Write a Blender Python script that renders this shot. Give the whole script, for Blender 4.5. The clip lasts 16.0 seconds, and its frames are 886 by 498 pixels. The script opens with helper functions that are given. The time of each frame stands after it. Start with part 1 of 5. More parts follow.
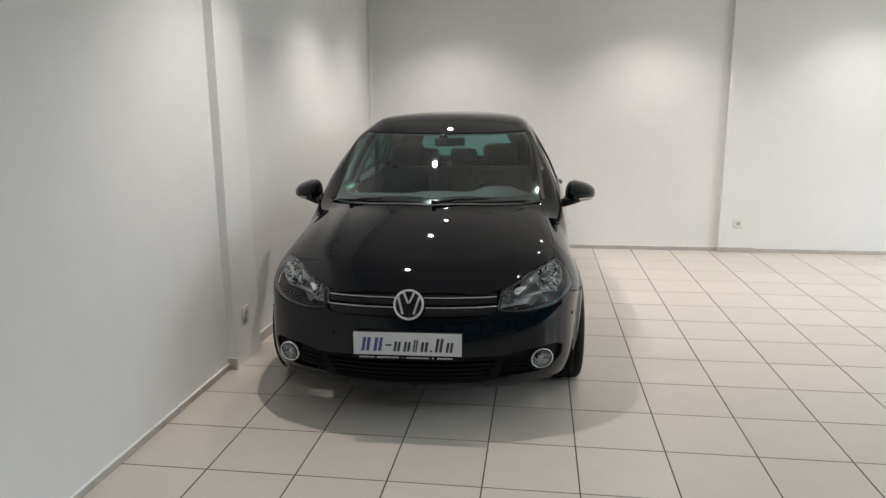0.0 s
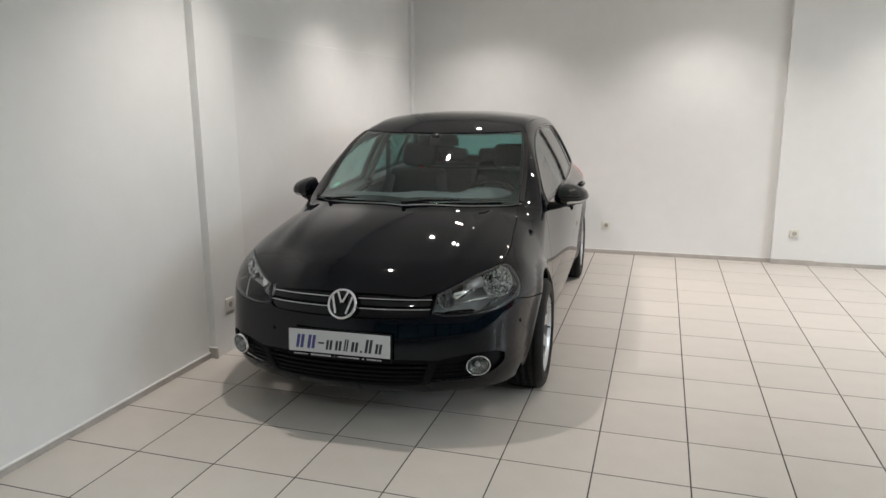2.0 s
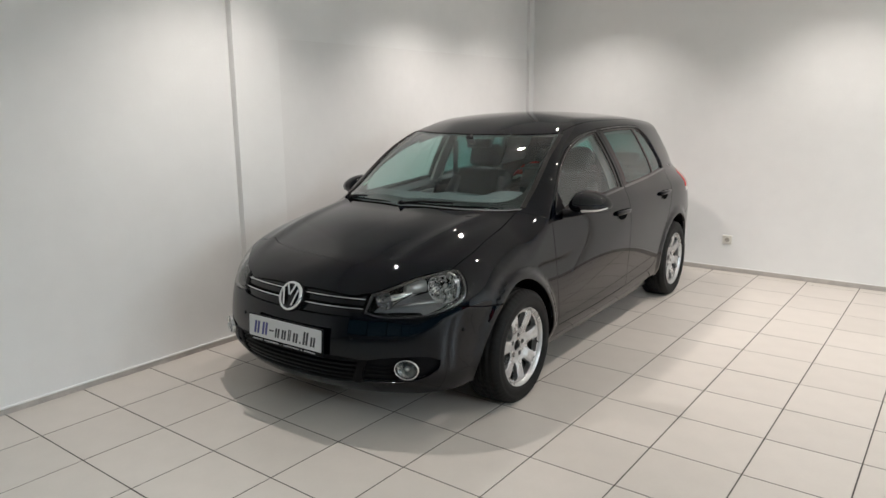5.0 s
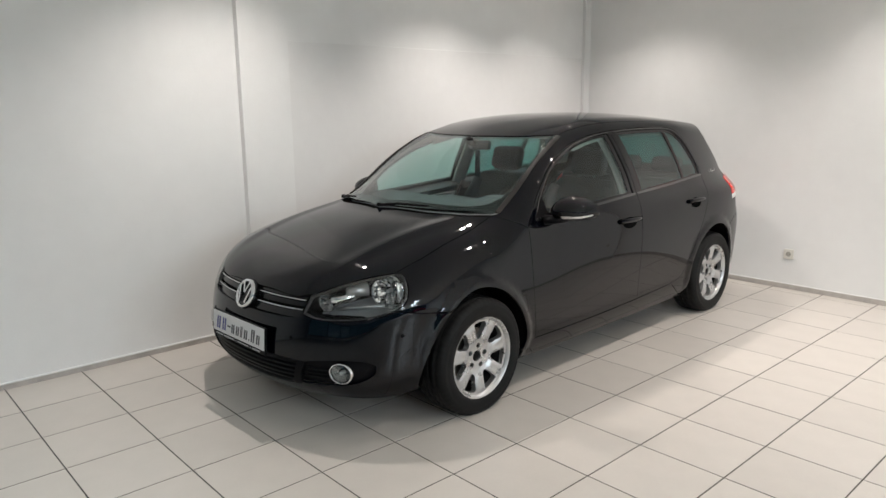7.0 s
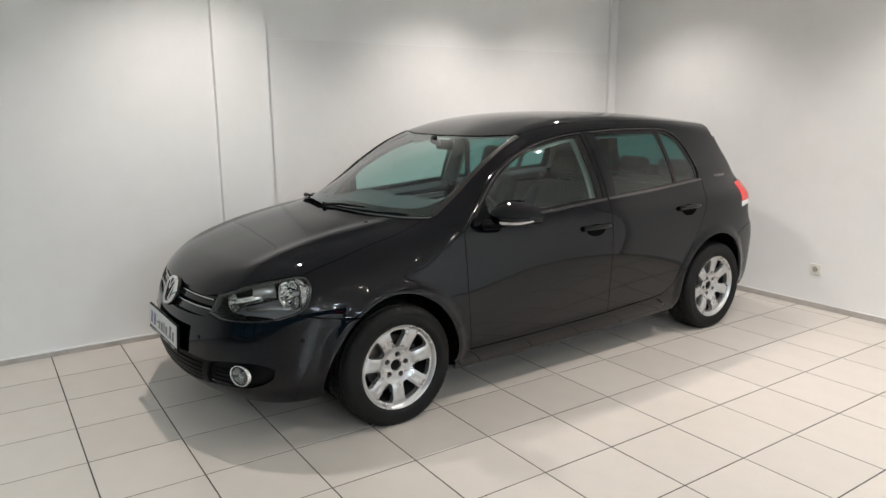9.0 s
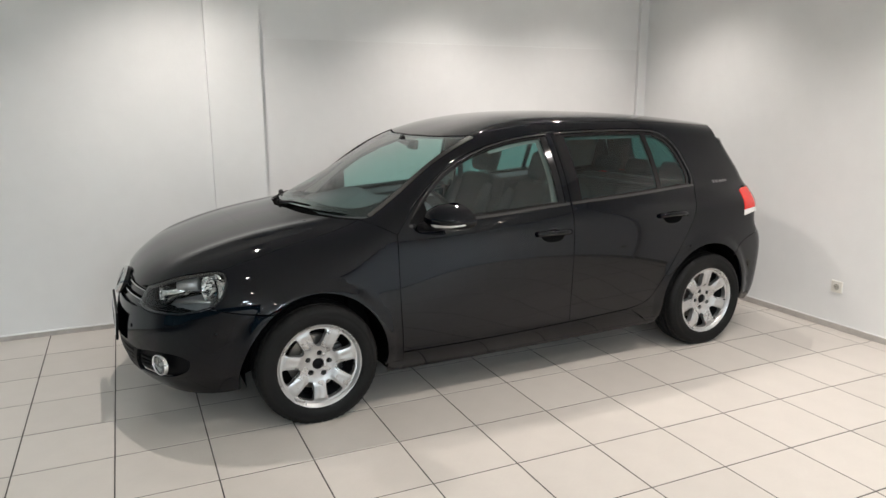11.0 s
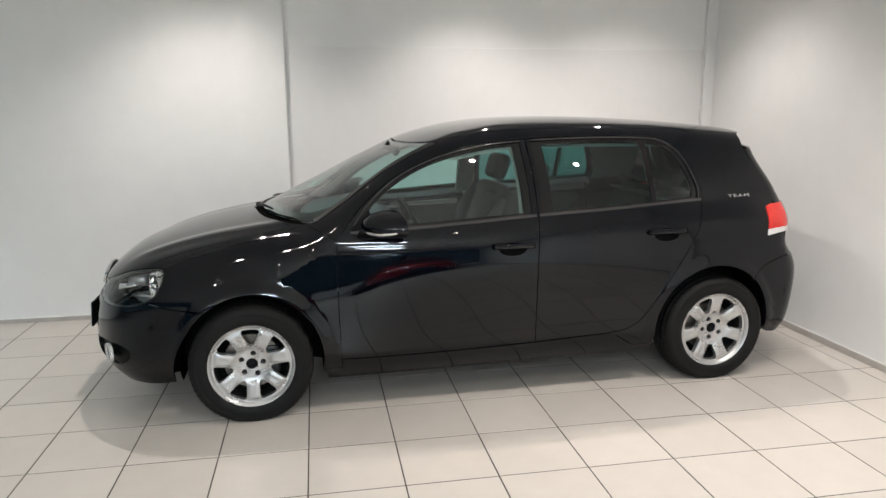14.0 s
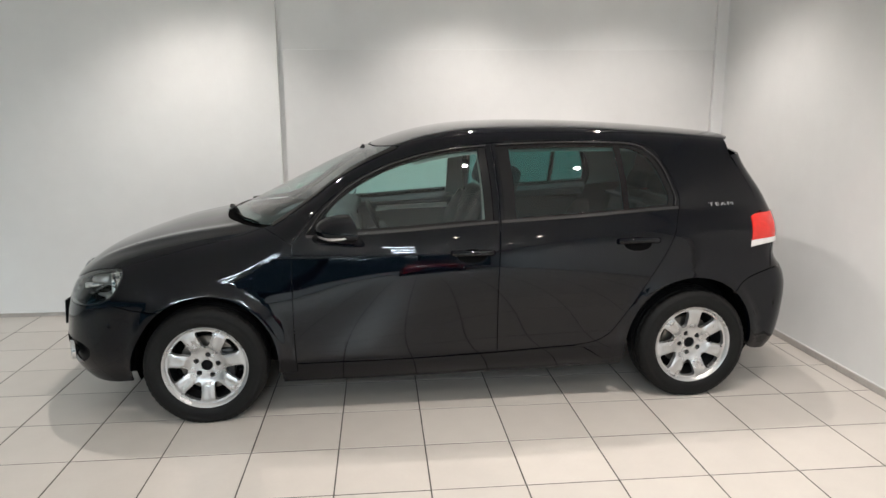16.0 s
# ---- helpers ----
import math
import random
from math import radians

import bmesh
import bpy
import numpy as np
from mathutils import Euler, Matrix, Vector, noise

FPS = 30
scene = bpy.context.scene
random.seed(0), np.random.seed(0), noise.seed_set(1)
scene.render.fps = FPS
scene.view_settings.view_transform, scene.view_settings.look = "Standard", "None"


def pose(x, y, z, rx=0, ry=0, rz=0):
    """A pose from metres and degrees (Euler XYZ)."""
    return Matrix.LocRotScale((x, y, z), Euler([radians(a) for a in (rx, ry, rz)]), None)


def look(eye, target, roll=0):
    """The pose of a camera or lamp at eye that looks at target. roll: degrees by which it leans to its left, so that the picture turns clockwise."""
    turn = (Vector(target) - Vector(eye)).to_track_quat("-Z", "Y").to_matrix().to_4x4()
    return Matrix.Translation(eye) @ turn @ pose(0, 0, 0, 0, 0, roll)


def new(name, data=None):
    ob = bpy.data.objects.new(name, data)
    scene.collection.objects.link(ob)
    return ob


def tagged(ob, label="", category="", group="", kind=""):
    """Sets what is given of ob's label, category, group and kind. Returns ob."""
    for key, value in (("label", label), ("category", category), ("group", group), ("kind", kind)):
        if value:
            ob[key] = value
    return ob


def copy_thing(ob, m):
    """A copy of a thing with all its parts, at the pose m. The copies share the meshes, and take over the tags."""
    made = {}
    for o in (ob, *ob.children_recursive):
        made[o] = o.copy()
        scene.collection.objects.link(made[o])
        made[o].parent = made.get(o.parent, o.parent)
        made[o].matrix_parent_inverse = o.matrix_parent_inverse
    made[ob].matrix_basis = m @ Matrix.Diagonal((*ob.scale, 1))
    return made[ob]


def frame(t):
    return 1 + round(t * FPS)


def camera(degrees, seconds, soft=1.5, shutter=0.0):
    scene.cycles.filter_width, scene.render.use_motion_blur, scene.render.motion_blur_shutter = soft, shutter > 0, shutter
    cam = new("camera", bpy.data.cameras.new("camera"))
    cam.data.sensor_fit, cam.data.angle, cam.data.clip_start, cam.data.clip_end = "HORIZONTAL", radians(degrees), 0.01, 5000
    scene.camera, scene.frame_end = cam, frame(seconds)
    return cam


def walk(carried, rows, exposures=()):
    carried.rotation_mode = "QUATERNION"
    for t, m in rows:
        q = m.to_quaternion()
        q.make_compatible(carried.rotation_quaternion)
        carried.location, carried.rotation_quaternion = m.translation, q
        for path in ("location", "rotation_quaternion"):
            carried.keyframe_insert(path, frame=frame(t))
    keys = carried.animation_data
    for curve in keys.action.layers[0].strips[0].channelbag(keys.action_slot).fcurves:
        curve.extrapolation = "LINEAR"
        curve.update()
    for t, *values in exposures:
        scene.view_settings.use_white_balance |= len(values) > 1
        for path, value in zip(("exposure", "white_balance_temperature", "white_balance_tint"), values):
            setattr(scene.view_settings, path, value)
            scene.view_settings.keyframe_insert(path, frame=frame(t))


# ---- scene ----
import functools
from mathutils import geometry

cam = camera(64.6, 16.0, soft=1.5)
PATH = [
    (0, (-0.07, -0.16, 1.569), (-0.335, 1.779, 1.158), -0.4),
    (0.5, (0.121, -0.166, 1.568), (-0.221, 1.761, 1.158), -0.4),
    (1, (0.321, -0.097, 1.573), (-0.086, 1.817, 1.161), -0.4),
    (1.5, (0.52, 0.012, 1.561), (0.036, 1.908, 1.149), -0.4),
    (2, (0.737, 0.068, 1.567), (0.158, 1.937, 1.155), -0.3),
    (2.5, (0.949, 0.188, 1.563), (0.272, 2.024, 1.15), -0.3),
    (3, (1.15, 0.302, 1.559), (0.359, 2.091, 1.146), -0.3),
    (3.2, (1.228, 0.327, 1.571), (0.388, 2.093, 1.154), -0.2),
    (5.3, (2.061, 0.858, 1.564), (0.841, 2.39, 1.157), -0.6),
    (5.5, (2.115, 0.942, 1.559), (0.868, 2.452, 1.153), -0.7),
    (6, (2.244, 1.146, 1.536), (0.929, 2.598, 1.137), -0.9),
    (6.5, (2.411, 1.252, 1.53), (1.026, 2.639, 1.134), -0.8),
    (7, (2.544, 1.411, 1.546), (1.094, 2.729, 1.147), -0.6),
    (7.5, (2.643, 1.648, 1.546), (1.132, 2.895, 1.144), -0.7),
    (8, (2.767, 1.805, 1.543), (1.208, 2.991, 1.141), -0.5),
    (8.5, (2.911, 1.97, 1.547), (1.311, 3.102, 1.147), -0.5),
    (9, (2.975, 2.217, 1.545), (1.345, 3.303, 1.14), -0.4),
    (9.2, (3.002, 2.283, 1.536), (1.363, 3.359, 1.138), -0.3),
    (11.3, (3.43, 3.164, 1.562), (1.625, 3.923, 1.153), -0.3),
    (11.5, (3.467, 3.247, 1.562), (1.648, 3.976, 1.16), -0.4),
    (12, (3.497, 3.497, 1.556), (1.649, 4.152, 1.158), -0.5),
    (12.5, (3.523, 3.661, 1.555), (1.649, 4.233, 1.157), -0.4),
    (13, (3.567, 3.793, 1.542), (1.669, 4.286, 1.148), -0.4),
    (13.5, (3.588, 3.995, 1.541), (1.673, 4.417, 1.15), -0.4),
    (14, (3.601, 4.185, 1.547), (1.671, 4.531, 1.153), -0.4),
    (14.5, (3.658, 4.314, 1.556), (1.716, 4.587, 1.163), -0.3),
    (15, (3.663, 4.433, 1.579), (1.714, 4.652, 1.183), -0.3),
    (15.5, (3.58, 4.604, 1.564), (1.629, 4.794, 1.169), -0.3),
    (16, (3.597, 4.715, 1.557), (1.644, 4.892, 1.166), -0.3),
]
walk(cam, [(t, look(eye, target, roll)) for t, eye, target, roll in PATH],
     [(0.0, 0.07), (3.0, 0.13), (6.5, 0.25), (11.5, 0.29), (16.0, 0.33)])

# ---- world and lamps ----
world = bpy.data.worlds.new("dusk_outside")
scene.world = world
world.use_nodes = True
world.node_tree.nodes["Background"].inputs[0].default_value = (0.50, 0.66, 1.0, 1)
world.node_tree.nodes["Background"].inputs[1].default_value = 0.20

CEIL = 2.9
WALL_L, WALL_B = -1.895, 7.45          # plaster faces: beside the car, behind the car
WALL_R, WALL_F = 13.0, -8.0            # far side of the hall and its front
# halogen downlights in rows under the ceiling
# x, y, share of power
SPOTS = [(-1.04, 3.42, 0.92), (-1.0, 5.38, 1.08), (-0.95, 6.52, 0.86), (1.0, 5.38, 0.64), (1.05, 6.55, 0.82), (1.03, 3.2, 0.10),
         (3.05, 6.55, 0.72), (3.05, 5.38, 0.42), (3.05, 3.2, 0.25), (5.1, 6.55, 0.8), (5.1, 5.38, 0.3)]
# unseen cool lamp, added to fill the west wall and the floor ahead
COOL_FILL = [(0.1, 0.1, 1.3)]
# bulbs further down the hall: full glow for the reflections, no beam added
BEAMLESS_SPOTS = [(x, y) for x in (5.1, 7.15, 9.2, 11.25) for y in (6.55, 5.38, 3.2, 1.0, -1.2) if (x, y) not in ((5.1, 6.55), (5.1, 5.38))] + [(3.05, 1.0), (3.05, -1.2), (1.03, -1.2)]
COOL_COL = (0.80, 0.95, 1.0)
SPOT_W = 104.0
SPOT_COL = (1.0, 0.92, 0.87)
# cool fluorescent lamps in the dim part of the hall: x, y, share of power
TUBES = [(6.1, 4.5, 0.9), (8.1, 4.5, 1.6), (10.1, 4.5, 2.4), (6.1, 2.2, 0.9), (8.1, 2.2, 1.6), (10.1, 2.2, 2.4)]
TUBE_W = 45.0
TUBE_COL = (0.76, 0.90, 1.0)


# ---- materials ----
def material(name, color, rough=0.5, metal=0.0, coat=0.0, spec=0.5, vary=0.0, scale=8.0, bump=0.0, bscale=60.0,
             rvary=0.0, alpha_obj=0.0, detail=4.0):
    """A procedural surface: colour that drifts at two scales, roughness that drifts, fine relief."""
    m = bpy.data.materials.new(name)
    m.use_nodes = True
    nt = m.node_tree
    b = nt.nodes["Principled BSDF"]
    b.inputs["Base Color"].default_value = (*color, 1)
    b.inputs["Roughness"].default_value = rough
    b.inputs["Metallic"].default_value = metal
    b.inputs["Specular IOR Level"].default_value = spec
    b.inputs["Coat Weight"].default_value = coat
    b.inputs["Coat Roughness"].default_value = 0.03
    tc = nt.nodes.new("ShaderNodeTexCoord")
    if vary or alpha_obj:
        n1 = nt.nodes.new("ShaderNodeTexNoise")
        n1.inputs["Scale"].default_value = scale
        n1.inputs["Detail"].default_value = detail
        n2 = nt.nodes.new("ShaderNodeTexNoise")
        n2.inputs["Scale"].default_value = scale * 9
        n2.inputs["Detail"].default_value = 3
        nt.links.new(tc.outputs["Object"], n1.inputs["Vector"])
        nt.links.new(tc.outputs["Object"], n2.inputs["Vector"])
        add = nt.nodes.new("ShaderNodeMath")
        add.operation = "MULTIPLY_ADD"
        add.inputs[1].default_value = 0.4
        nt.links.new(n2.outputs["Fac"], add.inputs[0])
        nt.links.new(n1.outputs["Fac"], add.inputs[2])
        mr = nt.nodes.new("ShaderNodeMapRange")
        mr.inputs["From Min"].default_value = 0.45
        mr.inputs["From Max"].default_value = 0.95
        mr.inputs["To Min"].default_value = 1 - vary
        mr.inputs["To Max"].default_value = 1 + vary
        nt.links.new(add.outputs[0], mr.inputs["Value"])
        last = mr.outputs["Result"]
        if alpha_obj:
            oi = nt.nodes.new("ShaderNodeObjectInfo")
            m2 = nt.nodes.new("ShaderNodeMapRange")
            m2.inputs["To Min"].default_value = 1 - alpha_obj
            m2.inputs["To Max"].default_value = 1 + alpha_obj
            nt.links.new(oi.outputs["Random"], m2.inputs["Value"])
            mu = nt.nodes.new("ShaderNodeMath")
            mu.operation = "MULTIPLY"
            nt.links.new(last, mu.inputs[0])
            nt.links.new(m2.outputs["Result"], mu.inputs[1])
            last = mu.outputs[0]
        mix = nt.nodes.new("ShaderNodeVectorMath")
        mix.operation = "SCALE"
        mix.inputs[0].default_value = color
        nt.links.new(last, mix.inputs["Scale"])
        nt.links.new(mix.outputs[0], b.inputs["Base Color"])
        if rvary:
            rr = nt.nodes.new("ShaderNodeMapRange")
            rr.inputs["From Min"].default_value = 0.3
            rr.inputs["From Max"].default_value = 0.7
            rr.inputs["To Min"].default_value = max(rough - rvary, 0.01)
            rr.inputs["To Max"].default_value = rough + rvary
            nt.links.new(n1.outputs["Fac"], rr.inputs["Value"])
            nt.links.new(rr.outputs["Result"], b.inputs["Roughness"])
    if bump:
        n3 = nt.nodes.new("ShaderNodeTexNoise")
        n3.inputs["Scale"].default_value = bscale
        n3.inputs["Detail"].default_value = 4
        nt.links.new(tc.outputs["Object"], n3.inputs["Vector"])
        bp = nt.nodes.new("ShaderNodeBump")
        bp.inputs["Strength"].default_value = bump
        bp.inputs["Distance"].default_value = 0.002
        nt.links.new(n3.outputs["Fac"], bp.inputs["Height"])
        nt.links.new(bp.outputs["Normal"], b.inputs["Normal"])
    return m


def pane_material(name, tint, gloss=1.0):
    """A thin pane: tinted straight-through light with a sharp reflection on top."""
    m = bpy.data.materials.new(name)
    m.use_nodes = True
    nt = m.node_tree
    nt.nodes.remove(nt.nodes["Principled BSDF"])
    out = nt.nodes["Material Output"]
    tr = nt.nodes.new("ShaderNodeBsdfTransparent")
    tr.inputs["Color"].default_value = (*tint, 1)
    gl = nt.nodes.new("ShaderNodeBsdfGlossy")
    gl.inputs["Roughness"].default_value = 0.015
    lw = nt.nodes.new("ShaderNodeLayerWeight")
    lw.inputs["Blend"].default_value = 0.5
    pw = nt.nodes.new("ShaderNodeMath")
    pw.operation = "POWER"
    pw.inputs[1].default_value = 3.8
    fr = nt.nodes.new("ShaderNodeMath")
    fr.operation = "MULTIPLY_ADD"
    fr.inputs[1].default_value = 1 - 0.10 * gloss
    fr.inputs[2].default_value = 0.10 * gloss
    nt.links.new(lw.outputs["Facing"], pw.inputs[0])
    nt.links.new(pw.outputs[0], fr.inputs[0])
    mx = nt.nodes.new("ShaderNodeMixShader")
    nt.links.new(fr.outputs[0], mx.inputs[0])
    nt.links.new(tr.outputs[0], mx.inputs[1])
    nt.links.new(gl.outputs[0], mx.inputs[2])
    nt.links.new(mx.outputs[0], out.inputs["Surface"])
    return m


def glow_material(name, color, strength):
    m = bpy.data.materials.new(name)
    m.use_nodes = True
    nt = m.node_tree
    nt.nodes.remove(nt.nodes["Principled BSDF"])
    em = nt.nodes.new("ShaderNodeEmission")
    em.inputs["Color"].default_value = (*color, 1)
    em.inputs["Strength"].default_value = strength
    nt.links.new(em.outputs[0], nt.nodes["Material Output"].inputs["Surface"])
    return m


M_WALL = material("white_wall_paint", (0.80, 0.80, 0.79), 0.75, vary=0.035, scale=0.9, bump=0.25, bscale=90)
M_PANEL = material("patched_wall_paint", (0.76, 0.755, 0.745), 0.8, vary=0.03, scale=1.3, bump=0.3, bscale=80)
M_CEIL = material("white_ceiling_paint", (0.80, 0.80, 0.79), 0.85, vary=0.02, scale=0.7, bump=0.2, bscale=70)
M_TILE = material("beige_floor_tile", (0.555, 0.516, 0.472), 0.32, vary=0.03, scale=7.0, bump=0.0,
                  alpha_obj=0.035)
M_GROUT = material("grey_grout", (0.070, 0.062, 0.056), 0.9, vary=0.2, scale=6, bump=0.4, bscale=150)
M_SKIRT = material("grey_stone_skirting", (0.46, 0.43, 0.40), 0.45, vary=0.16, scale=9, bump=0.1, bscale=60, rvary=0.08)
M_SOCKET = material("white_socket_plastic", (0.74, 0.72, 0.66), 0.3, vary=0.03, scale=20)
M_WELL_SHADE = material("socket_well_shade", (0.40, 0.38, 0.33), 0.5, vary=0.05, scale=20)
M_DARKHOLE = material("dark_recess", (0.006, 0.006, 0.006), 0.9, spec=0.0, vary=0.1, scale=20)
M_PAINT = material("black_car_paint", (0.0010, 0.0014, 0.0032), 0.035, spec=0.36, vary=0.06, scale=3, rvary=0.010, bump=0.03, bscale=11)
M_BLACK = material("black_plastic", (0.0045, 0.0045, 0.0055), 0.45, spec=0.10, vary=0.12, scale=12, bump=0.12, bscale=300)
M_GLOSSBLACK = material("gloss_black_trim", (0.005, 0.005, 0.006), 0.08, spec=0.4, vary=0.06, scale=6)
M_BEAD = material("gloss_bead", (0.02, 0.02, 0.02), 0.12, spec=0.8, coat=0.5, vary=0.06, scale=12)
M_RUBBER = material("tyre_rubber", (0.0075, 0.0075, 0.0075), 0.60, spec=0.18, vary=0.22, scale=9, bump=0.25, bscale=120)
M_SEAL = material("rubber_seal", (0.006, 0.006, 0.006), 0.5, spec=0.2, vary=0.1, scale=15)
M_ALLOY = material("silver_wheel_lacquer", (0.50, 0.50, 0.50), 0.30, metal=0.75, vary=0.05, scale=14, rvary=0.06)
# darker metal for hub, barrel, caliper and bolts
M_ALLOYDARK = material("dark_wheel_barrel", (0.05, 0.05, 0.05), 0.45, metal=0.6, vary=0.2, scale=14)
M_DISC = material("brake_disc_steel", (0.22, 0.20, 0.18), 0.38, metal=0.9, vary=0.2, scale=10)
M_CHROME = material("chrome", (0.78, 0.79, 0.80), 0.07, metal=1.0, vary=0.03, scale=18)
M_REFLECTOR = material("lamp_reflector", (0.97, 0.975, 0.98), 0.09, metal=1.0, vary=0.03, scale=30)
M_LAMPRIM = material("lamp_surround", (0.014, 0.0145, 0.016), 0.35, vary=0.1, scale=14)
M_FOG = material("fog_lamp_bowl", (0.24, 0.25, 0.25), 0.16, metal=0.8, vary=0.1, scale=30, bump=0.3, bscale=80)
M_LAMPGREY = material("lamp_housing_grey", (0.34, 0.35, 0.36), 0.30, metal=0.0, vary=0.12, scale=14)
M_SEAT = material("dark_grey_seat_cloth", (0.022, 0.031, 0.035), 0.92, vary=0.25, scale=18, bump=0.04, bscale=200)
M_DASH = material("charcoal_soft_dashboard", (0.036, 0.045, 0.050), 0.6, vary=0.10, scale=12, bump=0.3, bscale=240)
M_TRIM = material("light_grey_pillar_trim", (0.29, 0.29, 0.275), 0.7, vary=0.06, scale=12, bump=0.2, bscale=150)
M_SILVERTRIM = material("satin_silver_trim", (0.42, 0.43, 0.43), 0.35, metal=0.6, vary=0.05, scale=14)
M_HEADLINER = material("grey_headliner_cloth", (0.30, 0.30, 0.28), 0.95, vary=0.08, scale=14, bump=0.4, bscale=200)
M_RED = material("red_lamp_lens", (0.62, 0.018, 0.012), 0.10, coat=0.6, vary=0.10, scale=25, bump=0.15, bscale=90)
M_WHITELENS = material("white_lamp_lens", (0.72, 0.70, 0.68), 0.12, coat=0.5, vary=0.06, scale=30, bump=0.2, bscale=110)
M_PLATE = material("white_plate", (0.66, 0.67, 0.68), 0.3, vary=0.04, scale=8)
M_INK = material("dark_print", (0.03, 0.032, 0.04), 0.4, vary=0.08, scale=40)
M_BLUE = material("blue_print", (0.06, 0.065, 0.24), 0.4, vary=0.08, scale=40)
M_GREEN = material("green_sticker", (0.06, 0.42, 0.27), 0.4, vary=0.08, scale=40)
M_GLASS = pane_material("clear_green_glass", (0.63, 0.86, 0.83), 0.85)
M_PRIVACY = pane_material("tinted_rear_glass", (0.17, 0.40, 0.39), 0.70)
M_LENS = pane_material("clear_lamp_cover", (0.95, 0.965, 0.965), 0.5)
M_REDCAR = material("red_paint", (0.22, 0.008, 0.010), 0.08, coat=0.6, vary=0.05, scale=3)
M_GLOW_SPOT = glow_material("halogen_glow", (1.0, 0.9, 0.76), 210.0)
M_GLOW_TUBE = glow_material("tube_glow", (0.9, 0.96, 1.0), 14.0)


# ---- mesh helpers ----
def finish(name, me, mat, parent=None, label="", smooth=False):
    me.materials.append(mat)
    ob = new(name, me)
    if parent is not None:
        ob.parent = parent
    if label:
        tagged(ob, label)
    if smooth:
        me.polygons.foreach_set("use_smooth", [True] * len(me.polygons))
    return ob


def part(name, bm, mat, parent=None, label="", smooth=False):
    me = bpy.data.meshes.new(name)
    bm.normal_update()
    bm.to_mesh(me)
    bm.free()
    return finish(name, me, mat, parent, label, smooth)


def box(bm, x0, x1, y0, y1, z0, z1, bevel=0.0, seg=2):
    made = bmesh.ops.create_cube(bm, size=1.0, matrix=Matrix.Translation(((x0 + x1) / 2, (y0 + y1) / 2, (z0 + z1) / 2)) @ Matrix.Diagonal((x1 - x0, y1 - y0, z1 - z0, 1)))
    if bevel:
        edges = {e for v in made["verts"] for e in v.link_edges}
        bmesh.ops.bevel(bm, geom=list(edges), offset=bevel, segments=seg, affect="EDGES", profile=0.5)
    return bm


def block(x0, x1, y0, y1, z0, z1, bevel=0.0, seg=2):
    return box(bmesh.new(), x0, x1, y0, y1, z0, z1, bevel, seg)


def revolve(profile, n=48, axis="x", closed=False):
    """Turn a profile of (axial, radius) points round an axis."""
    bm = bmesh.new()
    rings = []
    for k in range(n):
        a = 2 * math.pi * k / n
        ring = []
        for h, r in profile:
            c, s = r * math.cos(a), r * math.sin(a)
            ring.append(bm.verts.new((h, c, s) if axis == "x" else ((c, h, s) if axis == "y" else (c, s, h))))
        rings.append(ring)
    m = len(profile)
    for k in range(n):
        p, q = rings[k], rings[(k + 1) % n]
        for i in range(m if closed else m - 1):
            j = (i + 1) % m
            bm.faces.new((p[i], p[j], q[j], q[i]))
    bmesh.ops.recalc_face_normals(bm, faces=bm.faces)
    return bm


def tube(points, radius, n=10, flat=1.0, caps=True):
    """A round bar that follows points; radius may be a list."""
    bm = bmesh.new()
    pts = [Vector(p) for p in points]
    rings = []
    for i, p in enumerate(pts):
        d = (pts[min(i + 1, len(pts) - 1)] - pts[max(i - 1, 0)]).normalized()
        a = d.orthogonal() if abs(d.z) > 0.95 else d.cross(Vector((0, 0, 1)))
        a.normalize()
        b = d.cross(a).normalized()
        r = radius[i] if isinstance(radius, (list, tuple)) else radius
        rings.append([bm.verts.new(p + a * r * math.cos(2 * math.pi * k / n) + b * r * flat * math.sin(2 * math.pi * k / n)) for k in range(n)])
    for p, q in zip(rings, rings[1:]):
        for k in range(n):
            bm.faces.new((p[k], p[(k + 1) % n], q[(k + 1) % n], q[k]))
    if caps:
        bm.faces.new(rings[0])
        bm.faces.new(list(reversed(rings[-1])))
    bmesh.ops.recalc_face_normals(bm, faces=bm.faces)
    return bm


def spline(xs, ys):
    """A natural cubic through the knots, straight beyond them."""
    xs, ys = np.array(xs, float), np.array(ys, float)
    n = len(xs)
    h = np.diff(xs)
    a = np.zeros((n, n))
    r = np.zeros(n)
    a[0, 0] = a[-1, -1] = 1
    for i in range(1, n - 1):
        a[i, i - 1], a[i, i], a[i, i + 1] = h[i - 1], 2 * (h[i - 1] + h[i]), h[i]
        r[i] = 6 * ((ys[i + 1] - ys[i]) / h[i] - (ys[i] - ys[i - 1]) / h[i - 1])
    m = np.linalg.solve(a, r)

    def f(x):
        x = np.asarray(x, float)
        c = np.clip(x, xs[0], xs[-1])
        i = np.clip(np.searchsorted(xs, c) - 1, 0, n - 2)
        t0, t1 = c - xs[i], xs[i + 1] - c
        v = (m[i] * t1 ** 3 + m[i + 1] * t0 ** 3) / (6 * h[i]) + (ys[i] / h[i] - m[i] * h[i] / 6) * t1 + (ys[i + 1] / h[i] - m[i + 1] * h[i] / 6) * t0
        s0 = (ys[1] - ys[0]) / h[0] - h[0] * (2 * m[0] + m[1]) / 6
        s1 = (ys[-1] - ys[-2]) / h[-1] + h[-1] * (m[-2] + 2 * m[-1]) / 6
        return v + np.minimum(x - xs[0], 0) * s0 + np.maximum(x - xs[-1], 0) * s1
    return f


